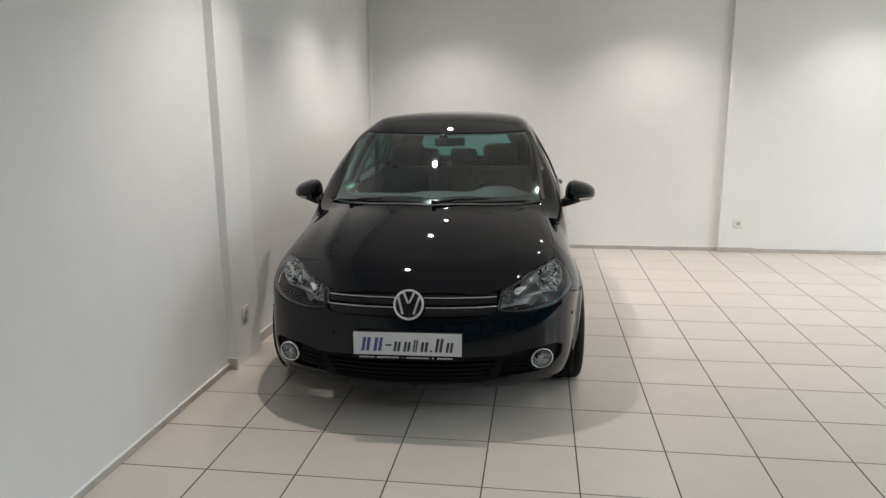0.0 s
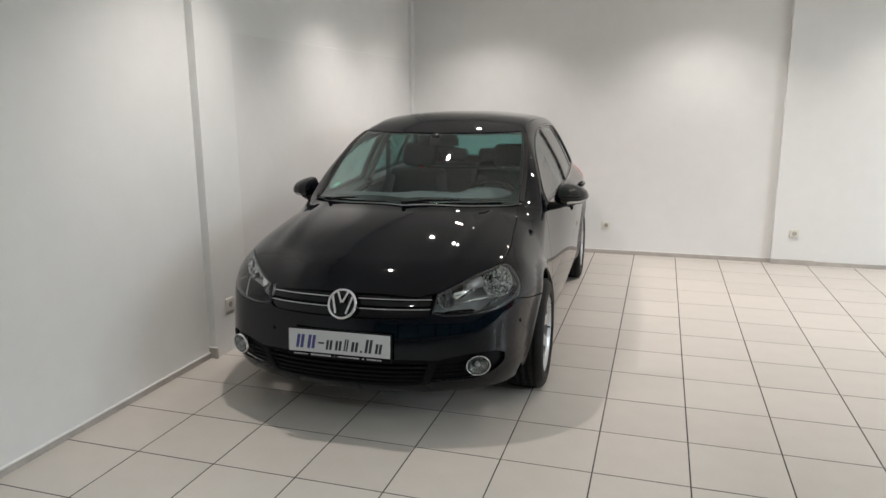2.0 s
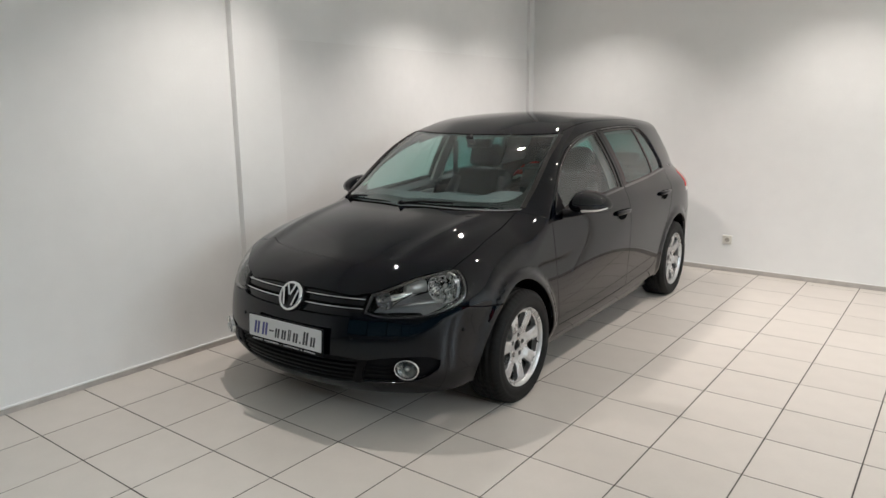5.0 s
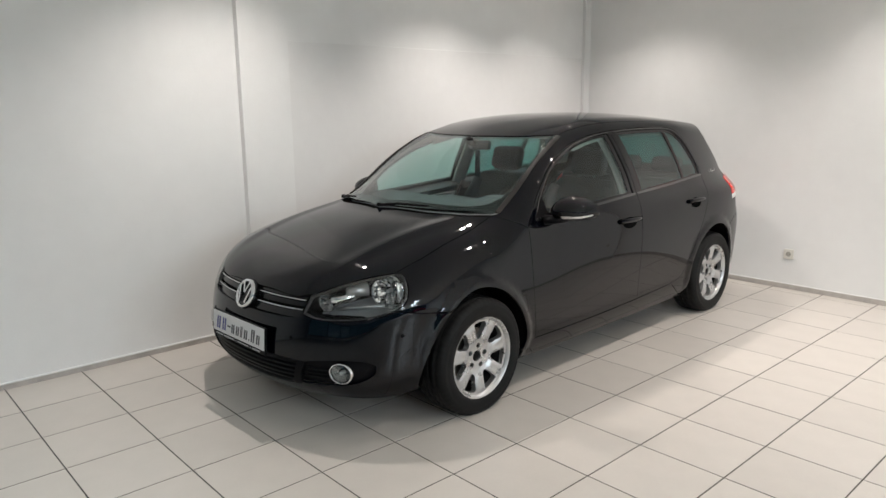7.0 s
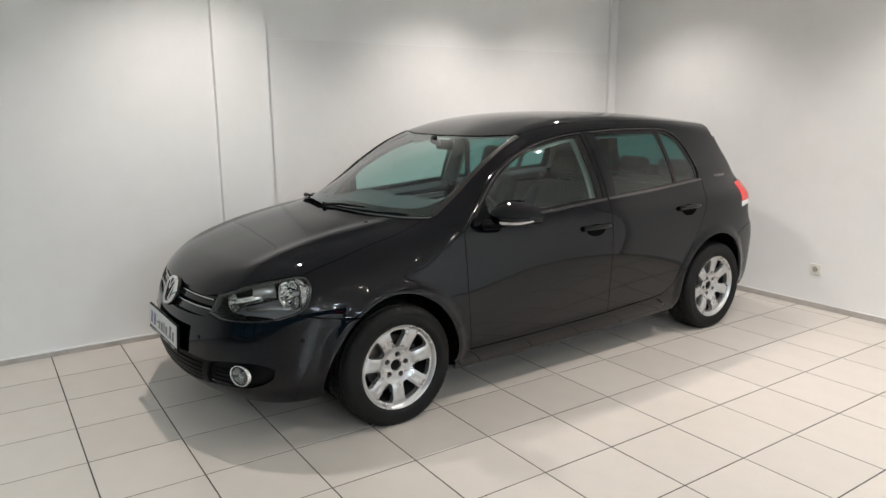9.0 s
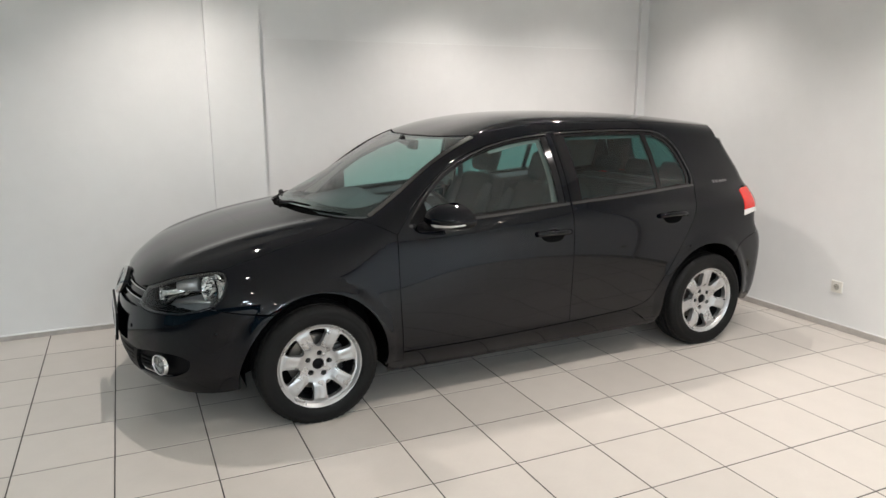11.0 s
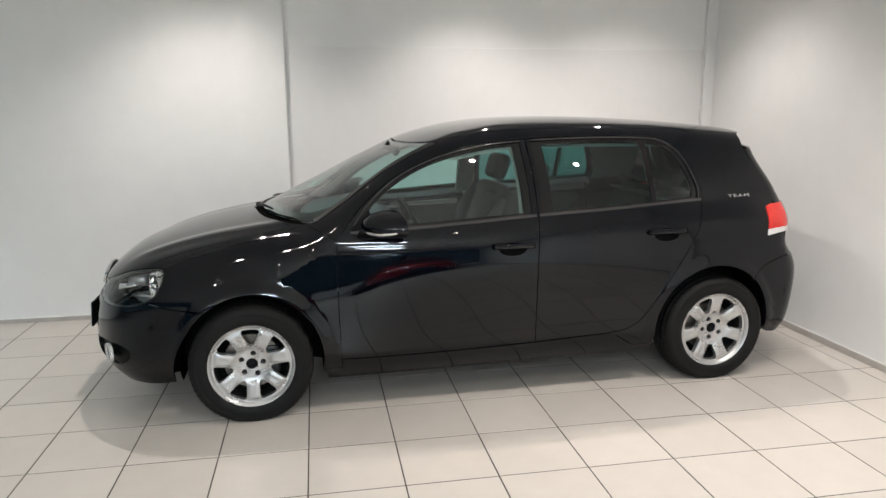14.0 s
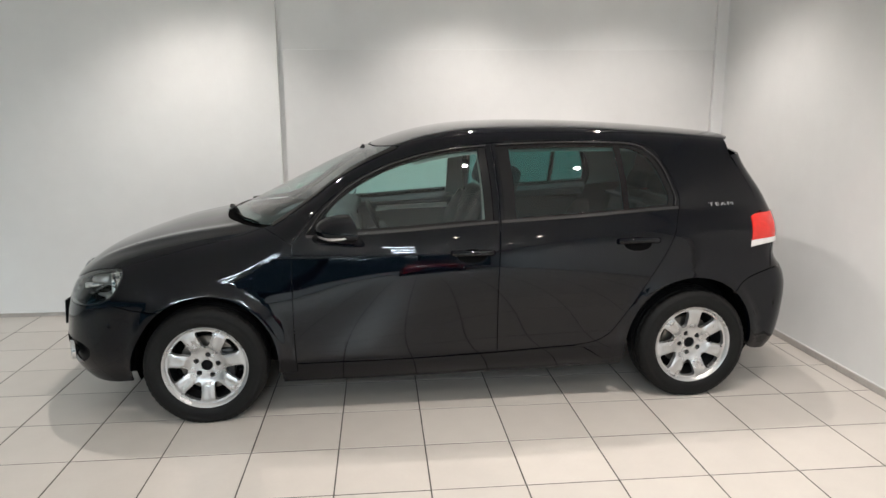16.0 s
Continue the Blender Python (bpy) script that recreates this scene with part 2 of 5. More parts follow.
def catmull(points, step=0.02):
    """A smooth line through points of any dimension, sampled evenly."""
    p = [np.array(q, float) for q in points]
    if len(p) == 2:
        n = max(1, int(np.linalg.norm(p[1] - p[0]) / step))
        return [p[0] + (p[1] - p[0]) * k / n for k in range(n + 1)]
    p = [2 * p[0] - p[1]] + p + [2 * p[-1] - p[-2]]
    out = []
    for i in range(1, len(p) - 2):
        n = max(1, int(np.linalg.norm(p[i + 1] - p[i]) / step))
        for k in range(n):
            t = k / n
            out.append(0.5 * (2 * p[i] + (p[i + 1] - p[i - 1]) * t + (2 * p[i - 1] - 5 * p[i] + 4 * p[i + 1] - p[i + 2]) * t * t + (3 * p[i] - p[i - 1] - 3 * p[i + 1] + p[i + 2]) * t ** 3))
    out.append(p[-2])
    return out


# ---- the hall ----
X0, Y0, P = 0.53, 3.29, 0.403          # one tile crossing and the pitch of the tiles


def slab(name, label, mat, *size):
    return tagged(part(name, block(*size), mat), label, "", "", "structure")


wall_left = slab("wall_west", "white painted plaster wall with soft stains", M_WALL, WALL_L - 0.2, WALL_L, WALL_F - 0.2, WALL_B + 0.2, -0.1, CEIL + 0.2)
wall_back = slab("wall_north", "white painted plaster wall lit by downlights", M_WALL, WALL_L, 1.82, WALL_B, WALL_B + 0.2, -0.1, CEIL + 0.2)
wall_back_2 = slab("wall_north_bay", "white painted plaster wall standing slightly proud", M_WALL, 2.19, WALL_R, WALL_B - 0.045, WALL_B + 0.2, -0.1, CEIL + 0.2)
pilaster_l = slab("pilaster_west", "white painted shallow pilaster", M_WALL, WALL_L, WALL_L + 0.052, 3.62, 3.985, -0.05, CEIL)
pilaster_r = slab("pilaster_north", "white painted shallow pilaster", M_WALL, 1.82, 2.19, WALL_B - 0.055, WALL_B + 0.2, -0.1, CEIL + 0.2)
casing = slab("corner_casing", "white painted boxed pipe casing in the corner", M_WALL, WALL_L, WALL_L + 0.035, 7.36, WALL_B, -0.05, CEIL)
ceiling = slab("ceiling", "white painted ceiling with recessed lamps", M_CEIL, WALL_L - 0.2, WALL_R + 0.2, WALL_F - 0.2, WALL_B + 0.2, CEIL, CEIL + 0.2)
floor = slab("floor", "beige ceramic tiles with dark grey joints", M_GROUT, WALL_L - 0.1, WALL_R + 0.1, WALL_F - 0.1, WALL_B + 0.1, -0.12, -0.0012)

# shop fronts behind and beside the camera: low sill, lintel and framed panes onto the dark street
slab("wall_south", "low white wall under the shop window", M_WALL, WALL_L, WALL_R, WALL_F - 0.2, WALL_F, -0.1, 0.35)
slab("wall_south_lintel", "white wall above the shop window", M_WALL, WALL_L, WALL_R, WALL_F - 0.2, WALL_F, 2.6, CEIL + 0.2)
# the east front is unseen, added so that the paint mirrors a dark blue
slab("wall_east", "low white wall under the shop window", M_WALL, WALL_R, WALL_R + 0.2, WALL_F - 0.2, WALL_B + 0.2, -0.1, 0.35)
slab("wall_east_lintel", "white wall above the shop window", M_WALL, WALL_R, WALL_R + 0.2, WALL_F - 0.2, WALL_B + 0.2, 2.6, CEIL + 0.2)


def shop_window(k, m, w):
    bm = bmesh.new()
    box(bm, 0, w, -0.09, -0.03, 0.35, 0.41)
    box(bm, 0, w, -0.09, -0.03, 2.54, 2.6)
    box(bm, 0, 0.06, -0.09, -0.03, 0.41, 2.54)
    box(bm, w - 0.06, w, -0.09, -0.03, 0.41, 2.54)
    win = tagged(part("window_%d" % k, bm, M_BLACK), "dark framed shop window at dusk", "", "", "structure")
    part("pane", block(0.06, w - 0.06, -0.064, -0.056, 0.41, 2.54), M_GLASS, win)
    win.matrix_basis = m


for k in range(6):
    shop_window(k + 1, pose(WALL_L + k * (WALL_R - WALL_L) / 6, WALL_F, 0), (WALL_R - WALL_L) / 6)

# east panes, added for the dark reflections in wing and doors
for k in range(6):
    shop_window(k + 7, pose(WALL_R, WALL_F + k * (WALL_B - WALL_F) / 6, 0, 0, 0, 90), (WALL_B - WALL_F) / 6)


# skirtings
def skirting(label, *size):
    return tagged(part("baseboard", block(*size, bevel=0.002, seg=1), M_SKIRT), label, "", "", "structure")


skirting("thin grey stone skirting under white plaster", WALL_L, WALL_L + 0.009, WALL_F, 3.61, -0.01, 0.030)
skirting("thin grey stone skirting under white plaster", WALL_L, WALL_L + 0.010, 3.995, WALL_B, -0.01, 0.065)
skirting("grey stone skirting piece round the pilaster", WALL_L, WALL_L + 0.061, 3.610, 3.6195, -0.01, 0.068)
skirting("grey stone skirting along the plaster wall", WALL_L, 1.82, WALL_B - 0.012, WALL_B - 0.0005, -0.01, 0.038)
skirting("grey stone skirting round the pilaster", 1.813, 2.197, WALL_B - 0.066, WALL_B - 0.0555, -0.01, 0.050)
skirting("grey stone skirting along the plaster wall", 2.197, WALL_R, WALL_B - 0.056, WALL_B - 0.0455, -0.01, 0.040)
# a proud lip of paint above the skirting
for sx in ((WALL_L, WALL_L + 0.012, WALL_F, 3.609, 0.030, 0.040), (WALL_L, WALL_L + 0.013, 3.996, 7.36, 0.065, 0.073), (WALL_L, WALL_L + 0.063, 3.609, 3.6195, 0.068, 0.074), (WALL_L + 0.035, 1.82, WALL_B - 0.008, WALL_B - 0.0005, 0.038, 0.045)):
    tagged(part("trim", block(*sx, bevel=0.002, seg=1), M_WALL), "uneven white paint edge above the skirting", "", "", "structure")


def socket(at, facing):
    """A square wall socket with a round well and two contacts."""
    m = pose(at[0], at[1], at[2], 0, 0, facing)      # its face looks along -y before the turn
    root = new("wall_socket")
    root.matrix_basis = m
    tagged(root, "white square single wall socket on plaster", "socket", "wall sockets")
    part("frame", block(-0.041, 0.041, -0.011, 0.0, -0.041, 0.041, 0.004, 2), M_SOCKET, root)
    part("well", revolve([(-0.013, 0.021), (-0.013, 0.024), (-0.011, 0.0255)] + [(-0.0111, 0.0255)], 24, "y"), M_SOCKET, root)
    # flat disc: the shade of the well is put into its darker colour
    part("insert", revolve([(-0.0118, 0.0), (-0.0118, 0.021)], 24, "y"), M_WELL_SHADE, root, "flat darker disc for the shaded round recess")
    for sx in (-0.0095, 0.0095):
        part("contact", revolve([(-0.0135, 0.0), (-0.0135, 0.0028), (-0.0118, 0.0028)], 8, "y"), M_DARKHOLE, root) .location = (sx, 0, 0)
    return root


socket((0.233, WALL_B, 0.297), 0)
socket((2.005, WALL_B - 0.055, 0.306), 0)
socket((WALL_L + 0.052, 3.775, 0.31), 90)
tagged(part("wall_panel", block(WALL_L - 0.02, WALL_L + 0.004, 3.90, 7.358, 0.066, 2.0, 0.0015, 1), M_PANEL), "slightly proud patched area of white plaster", "", "", "structure")


# ---- lamps under the ceiling ----
def downlight():
    root = new("downlight")
    tagged(root, "recessed round halogen downlight in the ceiling", "ceiling lamp", "downlights in the ceiling")
    part("ring", revolve([(0.0, 0.028), (-0.006, 0.034), (-0.008, 0.052), (-0.004, 0.060), (0.0, 0.061)], 24, "z"), M_SILVERTRIM, root, smooth=True)
    part("bulb", revolve([(-0.003, 0.0), (-0.003, 0.028)], 20, "z"), M_GLOW_SPOT, root, "glowing halogen reflector bulb")
    return root


first = None
# the added cool fill lamp gets the same fitting as the downlights
for sx, sy, share, tone in [(*q, SPOT_COL) for q in SPOTS] + [(*q, COOL_COL) for q in COOL_FILL]:
    if first is None:
        first = downlight()
        first.matrix_basis = pose(sx, sy, CEIL)
    else:
        copy_thing(first, pose(sx, sy, CEIL))
    lamp = bpy.data.lights.new("downlight_beam", "SPOT")
    lamp.energy, lamp.color = SPOT_W * share, tone
    lamp.spot_size, lamp.spot_blend, lamp.shadow_soft_size = radians(114), 0.88, 0.019
    new("downlight_beam", lamp).matrix_basis = pose(sx, sy, CEIL - 0.03)

for sx, sy in BEAMLESS_SPOTS:
    copy_thing(first, pose(sx, sy, CEIL))


def panel_lamp():
    root = new("panel_lamp")
    tagged(root, "long white fluorescent lamp under the ceiling", "ceiling lamp", "fluorescent lamps")
    part("housing", block(-0.09, 0.09, -0.33, 0.33, -0.05, -0.002, 0.008), M_SOCKET, root)
    part("diffuser", block(-0.06, 0.06, -0.30, 0.30, -0.062, -0.0505, 0.004), M_GLOW_TUBE, root, "glowing white diffuser")
    return root


first_tube = None
for sx, sy, lit in TUBES:
    if first_tube is None:
        first_tube = panel_lamp()
        first_tube.matrix_basis = pose(sx, sy, CEIL)
    else:
        copy_thing(first_tube, pose(sx, sy, CEIL))
    if not lit:
        continue
    lamp = bpy.data.lights.new("panel_light", "AREA")
    lamp.shape, lamp.size, lamp.size_y = "RECTANGLE", 0.12, 0.6
    lamp.energy, lamp.color = TUBE_W * lit, TUBE_COL
    new("panel_light", lamp).matrix_basis = pose(sx, sy, CEIL - 0.075)


# ---- the car's outer form: x to its left side, y backwards from the front axle, z up ----
W_PROFILE = spline([0.12, 0.20, 0.28, 0.35, 0.45, 0.55, 0.65, 0.72, 0.78, 0.83, 0.88, 0.93, 0.985, 1.10, 1.20, 1.30, 1.40, 1.50],
                   [0.78, 0.828, 0.858, 0.867, 0.873, 0.879, 0.8832, 0.8832, 0.8795, 0.873, 0.862, 0.844, 0.816, 0.767, 0.715, 0.657, 0.588, 0.510])
# plan taper at the sill, at the shoulder and at the windows
W_LOW = spline([-0.90, -0.70, -0.50, -0.343, -0.20, 0.0, 0.20, 0.43, 0.90, 1.40, 2.30, 2.60, 2.86, 3.10, 3.30],
               [0.68, 0.815, 0.908, 0.948, 0.961, 0.970, 0.978, 0.985, 0.995, 1.0, 1.0, 0.993, 0.968, 0.91, 0.83])
W_MID = spline([-0.90, -0.70, -0.50, -0.41, -0.20, 0.0, 0.20, 0.43, 0.90, 1.47, 2.30, 2.60, 2.86, 3.10, 3.30],
               [0.60, 0.730, 0.835, 0.868, 0.893, 0.904, 0.914, 0.925, 0.966, 1.0, 1.0, 0.993, 0.968, 0.91, 0.83])
W_HIGH = spline([0.20, 0.40, 0.60, 0.80, 1.10, 1.47, 2.00, 2.48, 2.67, 2.86, 3.10],
                [0.925, 0.936, 0.946, 0.956, 0.977, 1.0, 0.988, 0.958, 0.925, 0.88, 0.80])
HOOD = spline([-0.90, -0.82, -0.75, -0.60, -0.40, -0.20, 0.0, 0.15, 0.40],
              [0.60, 0.690, 0.745, 0.818, 0.888, 0.938, 0.973, 0.995, 1.030])
ROOF = spline([0.70, 0.95, 1.20, 1.55, 1.90, 2.40, 2.80, 3.04],
              [1.372, 1.437, 1.471, 1.492, 1.492, 1.468, 1.432, 1.404])
NOSE = spline([0.15, 0.20, 0.25, 0.32, 0.40, 0.47, 0.55, 0.62, 0.70, 0.78],
              [-0.75, -0.812, -0.856, -0.884, -0.884, -0.876, -0.860, -0.838, -0.800, -0.740])
TAIL = spline([0.15, 0.22, 0.35, 0.50, 0.62, 0.70, 0.76, 0.85, 0.97, 1.10, 1.30, 1.36, 1.45],
              [3.10, 3.20, 3.27, 3.29, 3.285, 3.25, 3.21, 3.21, 3.195, 3.13, 3.00, 2.99, 2.99])
ARCH_F, ARCH_R = (-0.010, 0.300, 0.352), (2.532, 0.308, 0.364)


def smax(a, b, k):
    h = np.maximum(k - np.abs(a - b), 0) / k
    return np.maximum(a, b) + h * h * k * 0.25


def smin(a, b, k):
    return -smax(-a, -b, k)


def ease(x, a, b):
    t = np.clip((x - a) / (b - a), 0, 1)
    return t * t * (3 - 2 * t)


def form(x, y, z):
    """Below zero inside the body."""
    ax = np.abs(x)
    start = 0.30 + 0.27 * (1 - ease(y, -0.30, 0.35))
    mid, hi = ease(z, start, 0.85), ease(z, 0.88, 1.06)
    w = W_PROFILE(z) * ((W_LOW(y) * (1 - mid) + W_MID(y) * mid) * (1 - hi) + W_HIGH(np.maximum(y, 0.2)) * hi)
    for (cy, cz, r), flare in ((ARCH_F, 0.018), (ARCH_R, 0.013)):
        d = np.hypot(y - cy, z - cz)
        w = w + flare * (1 - ease(d, r + 0.010, r + 0.070)) * ease(z, 0.15, 0.35) * ease(d, r - 0.06, r)
    # the bumper corners lean in towards the lamps
    w = w - 0.09 * np.maximum(z - 0.36, 0) * (1 - ease(z, 0.55, 0.75)) * (1 - ease(y, -0.60, -0.25))
    side = ax - w
    hood = HOOD(y) - 0.080 * (ax / 0.72) ** 2.3 + 0.010 * np.exp(-((ax - 0.52 - 0.08 * y) / 0.05) ** 2) * ease(y, -0.75, -0.45)
    wind = 0.985 + (y - 0.040 - (0.30 - 0.22 * ease(y, 0.30, 0.95)) * (ax / 0.66) ** 2.4) * 0.485 - 0.10 * np.maximum(y - 0.1, 0) * np.maximum(y - 0.6, 0)
    roof = ROOF(y) - (0.052 - 0.018 * (1 - ease(y, 1.0, 1.8))) * (ax / 0.58) ** 2.4
    top = z - smin(roof, smax(hood, wind, 0.03), 0.07)
    front = NOSE(z) + 0.165 * (ax / 0.63) ** 2.4 - y
    rear = y - (TAIL(z) - 0.10 * (ax / 0.62) ** 2.4)
    k = 0.13 * (1 - ease(y, 0.1, 0.45)) + 0.055
    f = smax(side, top, k)
    f = smax(f, front * 0.9, 0.09)
    return smax(f, rear * 0.9, 0.06)


def solve(fun, lo, hi, n=42):
    lo, hi = np.array(lo, float), np.array(hi, float)
    for _ in range(n):
        mid = (lo + hi) / 2
        inside = fun(mid) < 0
        lo, hi = np.where(inside, mid, lo), np.where(inside, hi, mid)
    return (lo + hi) / 2


AXIS_Z, PHI = 0.55, 0.8
FRONT_Y, REAR_Y, THETA = 0.05, 2.45, 0.75


def skin_side(u, v):
    """u: station y; v: scaled angle round the long axis, 0 = level to the left side."""
    c, s = np.cos(v / PHI), np.sin(v / PHI)
    r = solve(lambda r: form(r * c, u, AXIS_Z + r * s), np.full_like(u, 0.02), np.full_like(u, 1.6))
    return np.stack([r * c, u, AXIS_Z + r * s], 1)


def skin_front(u, v):
    """u: scaled angle round an upright axis, 0 = straight ahead; v: height."""
    c, s = np.cos(u / THETA), np.sin(u / THETA)
    r = solve(lambda r: form(r * s, FRONT_Y - r * c, v), np.full_like(u, 0.02), np.full_like(u, 1.6))
    return np.stack([r * s, FRONT_Y - r * c, v], 1)


def skin_rear(u, v):
    c, s = np.cos(u / THETA), np.sin(u / THETA)
    r = solve(lambda r: form(r * s, REAR_Y + r * c, v), np.full_like(u, 0.02), np.full_like(u, 1.6))
    return np.stack([r * s, REAR_Y + r * c, v], 1)


def gradient(p):
    e = 0.0025
    g = np.stack([form(p[:, 0] + e * a, p[:, 1] + e * b, p[:, 2] + e * c) - form(p[:, 0] - e * a, p[:, 1] - e * b, p[:, 2] - e * c) for a, b, c in ((1, 0, 0), (0, 1, 0), (0, 0, 1))], 1)
    return g / np.maximum(np.linalg.norm(g, axis=1), 1e-9)[:, None]


def S(y, z):
    """A place on the flank, from its station and height, in the skin's own measures."""
    x = float(solve(lambda x: form(x, np.array([y]), np.array([z])), [0.0], [1.3])[0])
    return (y, math.atan2(z - AXIS_Z, x) * PHI)


def T(x, y):
    """A place on bonnet, windscreen or roof, from above."""
    z = float(solve(lambda z: form(np.array([x]), np.array([y]), z), [AXIS_Z], [1.8])[0])
    return (y, math.atan2(z - AXIS_Z, x) * PHI)


def N(x, z):
    """A place on the nose, seen from ahead."""
    y = float(solve(lambda r: form(np.array([x]), FRONT_Y - r, np.array([z])), [0.0], [1.3])[0])
    return (math.atan2(x, y) * THETA, z)


def NS(y, z):
    """A place on the flank near the nose, in the nose's measures."""
    x = float(solve(lambda x: form(x, np.array([y]), np.array([z])), [0.0], [1.3])[0])
    return (math.atan2(x, FRONT_Y - y) * THETA, z)


def RS(y, z):
    x = float(solve(lambda x: form(x, np.array([y]), np.array([z])), [0.0], [1.3])[0])
    return (math.atan2(x, y - REAR_Y) * THETA, z)


def outline(*runs, step=0.018):
    """A closed line of runs, each smooth within itself, with corners where they meet."""
    out = []
    for run in runs:
        pts = catmull(run, step)
        if out and np.linalg.norm(out[-1] - pts[0]) < 1e-6:
            pts = pts[1:]
        out += pts
    if np.linalg.norm(out[-1] - out[0]) < 1e-6:
        out.pop()
    return out


def mirrored(half, about):
    """Close a half line by its mirror image about u or v = about[1]."""
    k, c = about
    other = []
    for p in reversed(half):
        q = np.array(p, float)
        q[k] = 2 * c - q[k]
        if np.linalg.norm(q - np.array(p)) > 1e-5:
            other.append(q)
    return list(half) + other


def inside(poly, pts):
    px, py = poly[:, 0], poly[:, 1]
    qx, qy = np.roll(px, -1), np.roll(py, -1)
    hit = np.zeros(len(pts), bool)
    for a, b, c, d in zip(px, py, qx, qy):
        if b != d:
            hit ^= ((b > pts[:, 1]) != (d > pts[:, 1])) & (pts[:, 0] < (c - a) * (pts[:, 1] - b) / (d - b) + a)
    return hit


def shrink(loop, gap):
    p = np.array(loop)
    nx, pv = np.roll(p, -1, 0), np.roll(p, 1, 0)
    t = nx - pv
    t /= np.maximum(np.linalg.norm(t, axis=1), 1e-9)[:, None]
    area = np.sum(p[:, 0] * nx[:, 1] - nx[:, 0] * p[:, 1])
    n = np.stack([-t[:, 1], t[:, 0]], 1) * (1 if area > 0 else -1)
    return p + n * gap


def flat_mesh(loops, grid):
    """Triangles that fill the first loop less the others."""
    pts, edges = [], []
    for loop in loops:
        k = len(pts)
        pts += [tuple(q) for q in loop]
        edges += [(k + i, k + (i + 1) % len(loop)) for i in range(len(loop))]
    lo, hi = np.min(loops[0], 0), np.max(loops[0], 0)
    g = np.stack(np.meshgrid(np.arange(lo[0] + grid / 2, hi[0], grid), np.arange(lo[1] + grid / 2, hi[1], grid)), -1).reshape(-1, 2)
    g[:, 0] += (np.floor((g[:, 1] - lo[1]) / grid) % 2) * grid * 0.5
    ok = inside(loops[0], g)
    for h in loops[1:]:
        ok &= ~inside(h, g)
    g = g[ok]
    rim = np.array(pts)
    if len(g):
        d = np.min(np.linalg.norm(g[:, None] - rim[None], axis=2), 1)
        g = g[d > grid * 0.45]
        pts += [tuple(q) for q in g]
    v, _, f, _, _, _ = geometry.delaunay_2d_cdt([Vector(q) for q in pts], edges, [], 0, 1e-7)
    v = np.array([(q[0], q[1]) for q in v])
    f = np.array([q for q in f if len(q) == 3])
    c = v[f].mean(1)
    ok = inside(loops[0], c)
    for h in loops[1:]:
        ok &= ~inside(h, c)
    return v, f[ok]


def sheet(name, parent, mat, loop, holes=(), skin=skin_side, off=0.0, depth=0.014, gap=0.002, grid=0.03, left=True, label="", edge=0.0013):
    """A panel of the body: the skin inside a line, with a rounded lip turned in round its rim."""
    loops = [shrink(loop, gap)] + [shrink(h, -gap) for h in holes]
    v, f = flat_mesh(loops, grid)
    p = skin(v[:, 0], v[:, 1])
    n = gradient(p)
    p = p + n * off
    t = np.cross(p[f[:, 1]] - p[f[:, 0]], p[f[:, 2]] - p[f[:, 0]])
    flip = np.einsum("ij,ij->i", t, n[f].mean(1)) < 0
    f[flip] = f[flip][:, ::-1]
    count = {}
    for a, b, c in f:
        for e in ((a, b), (b, c), (c, a)):
            count[e] = 1
    rim = [e for e in count if (e[1], e[0]) not in count]
    verts, norms, faces = [p], [n], [f]
    base = len(p)
    ids = sorted({q for e in rim for q in e})
    idx = {q: i for i, q in enumerate(ids)}
    out = np.zeros((len(ids), 3))
    for a, b in rim:
        d = p[b] - p[a]
        s = np.cross(d, (n[a] + n[b]) / 2)
        s /= max(np.linalg.norm(s), 1e-9)
        out[idx[a]] += s
        out[idx[b]] += s
    out /= np.maximum(np.linalg.norm(out, axis=1), 1e-9)[:, None]
    pr, nr = p[ids], n[ids]
    if depth:
        mid = nr * 0.6 + out * 0.8
        verts += [pr + out * edge * 0.8 - nr * edge, pr + out * edge - nr * depth]
        norms += [mid / np.linalg.norm(mid, axis=1)[:, None], out]
        k = len(ids)
        extra = []
        for a, b in rim:
            i, j = idx[a], idx[b]
            extra += [(b, a, base + i), (b, base + i, base + j), (base + j, base + i, base + k + i), (base + j, base + k + i, base + k + j)]
        faces.append(np.array(extra))
    p, n, f = np.concatenate(verts), np.concatenate(norms), np.concatenate(faces)
    if not left:
        p, n, f = p * (-1, 1, 1), n * (-1, 1, 1), f[:, ::-1]
    me = bpy.data.meshes.new(name)
    me.from_pydata(p.tolist(), [], f.tolist())
    me.polygons.foreach_set("use_smooth", [True] * len(me.polygons))
    me.normals_split_custom_set_from_vertices(n.tolist())
    ob = finish(name, me, mat, parent, label)
    if mat in (M_GLASS, M_PRIVACY, M_LENS):
        ob.visible_shadow = False
    return ob


def arc(cx, cz, r, a0, a1, n=16, wrap=S):
    return [wrap(cx + r * math.cos(radians(a0 + (a1 - a0) * k / n)), cz + r * math.sin(radians(a0 + (a1 - a0) * k / n))) for k in range(n + 1)]


car = new("car")
car.matrix_basis = pose(-0.688, 3.816, 0.0, 0, 0, 1.91)
tagged(car, "black five-door hatchback with silver seven-spoke wheels, freshly polished", "car")

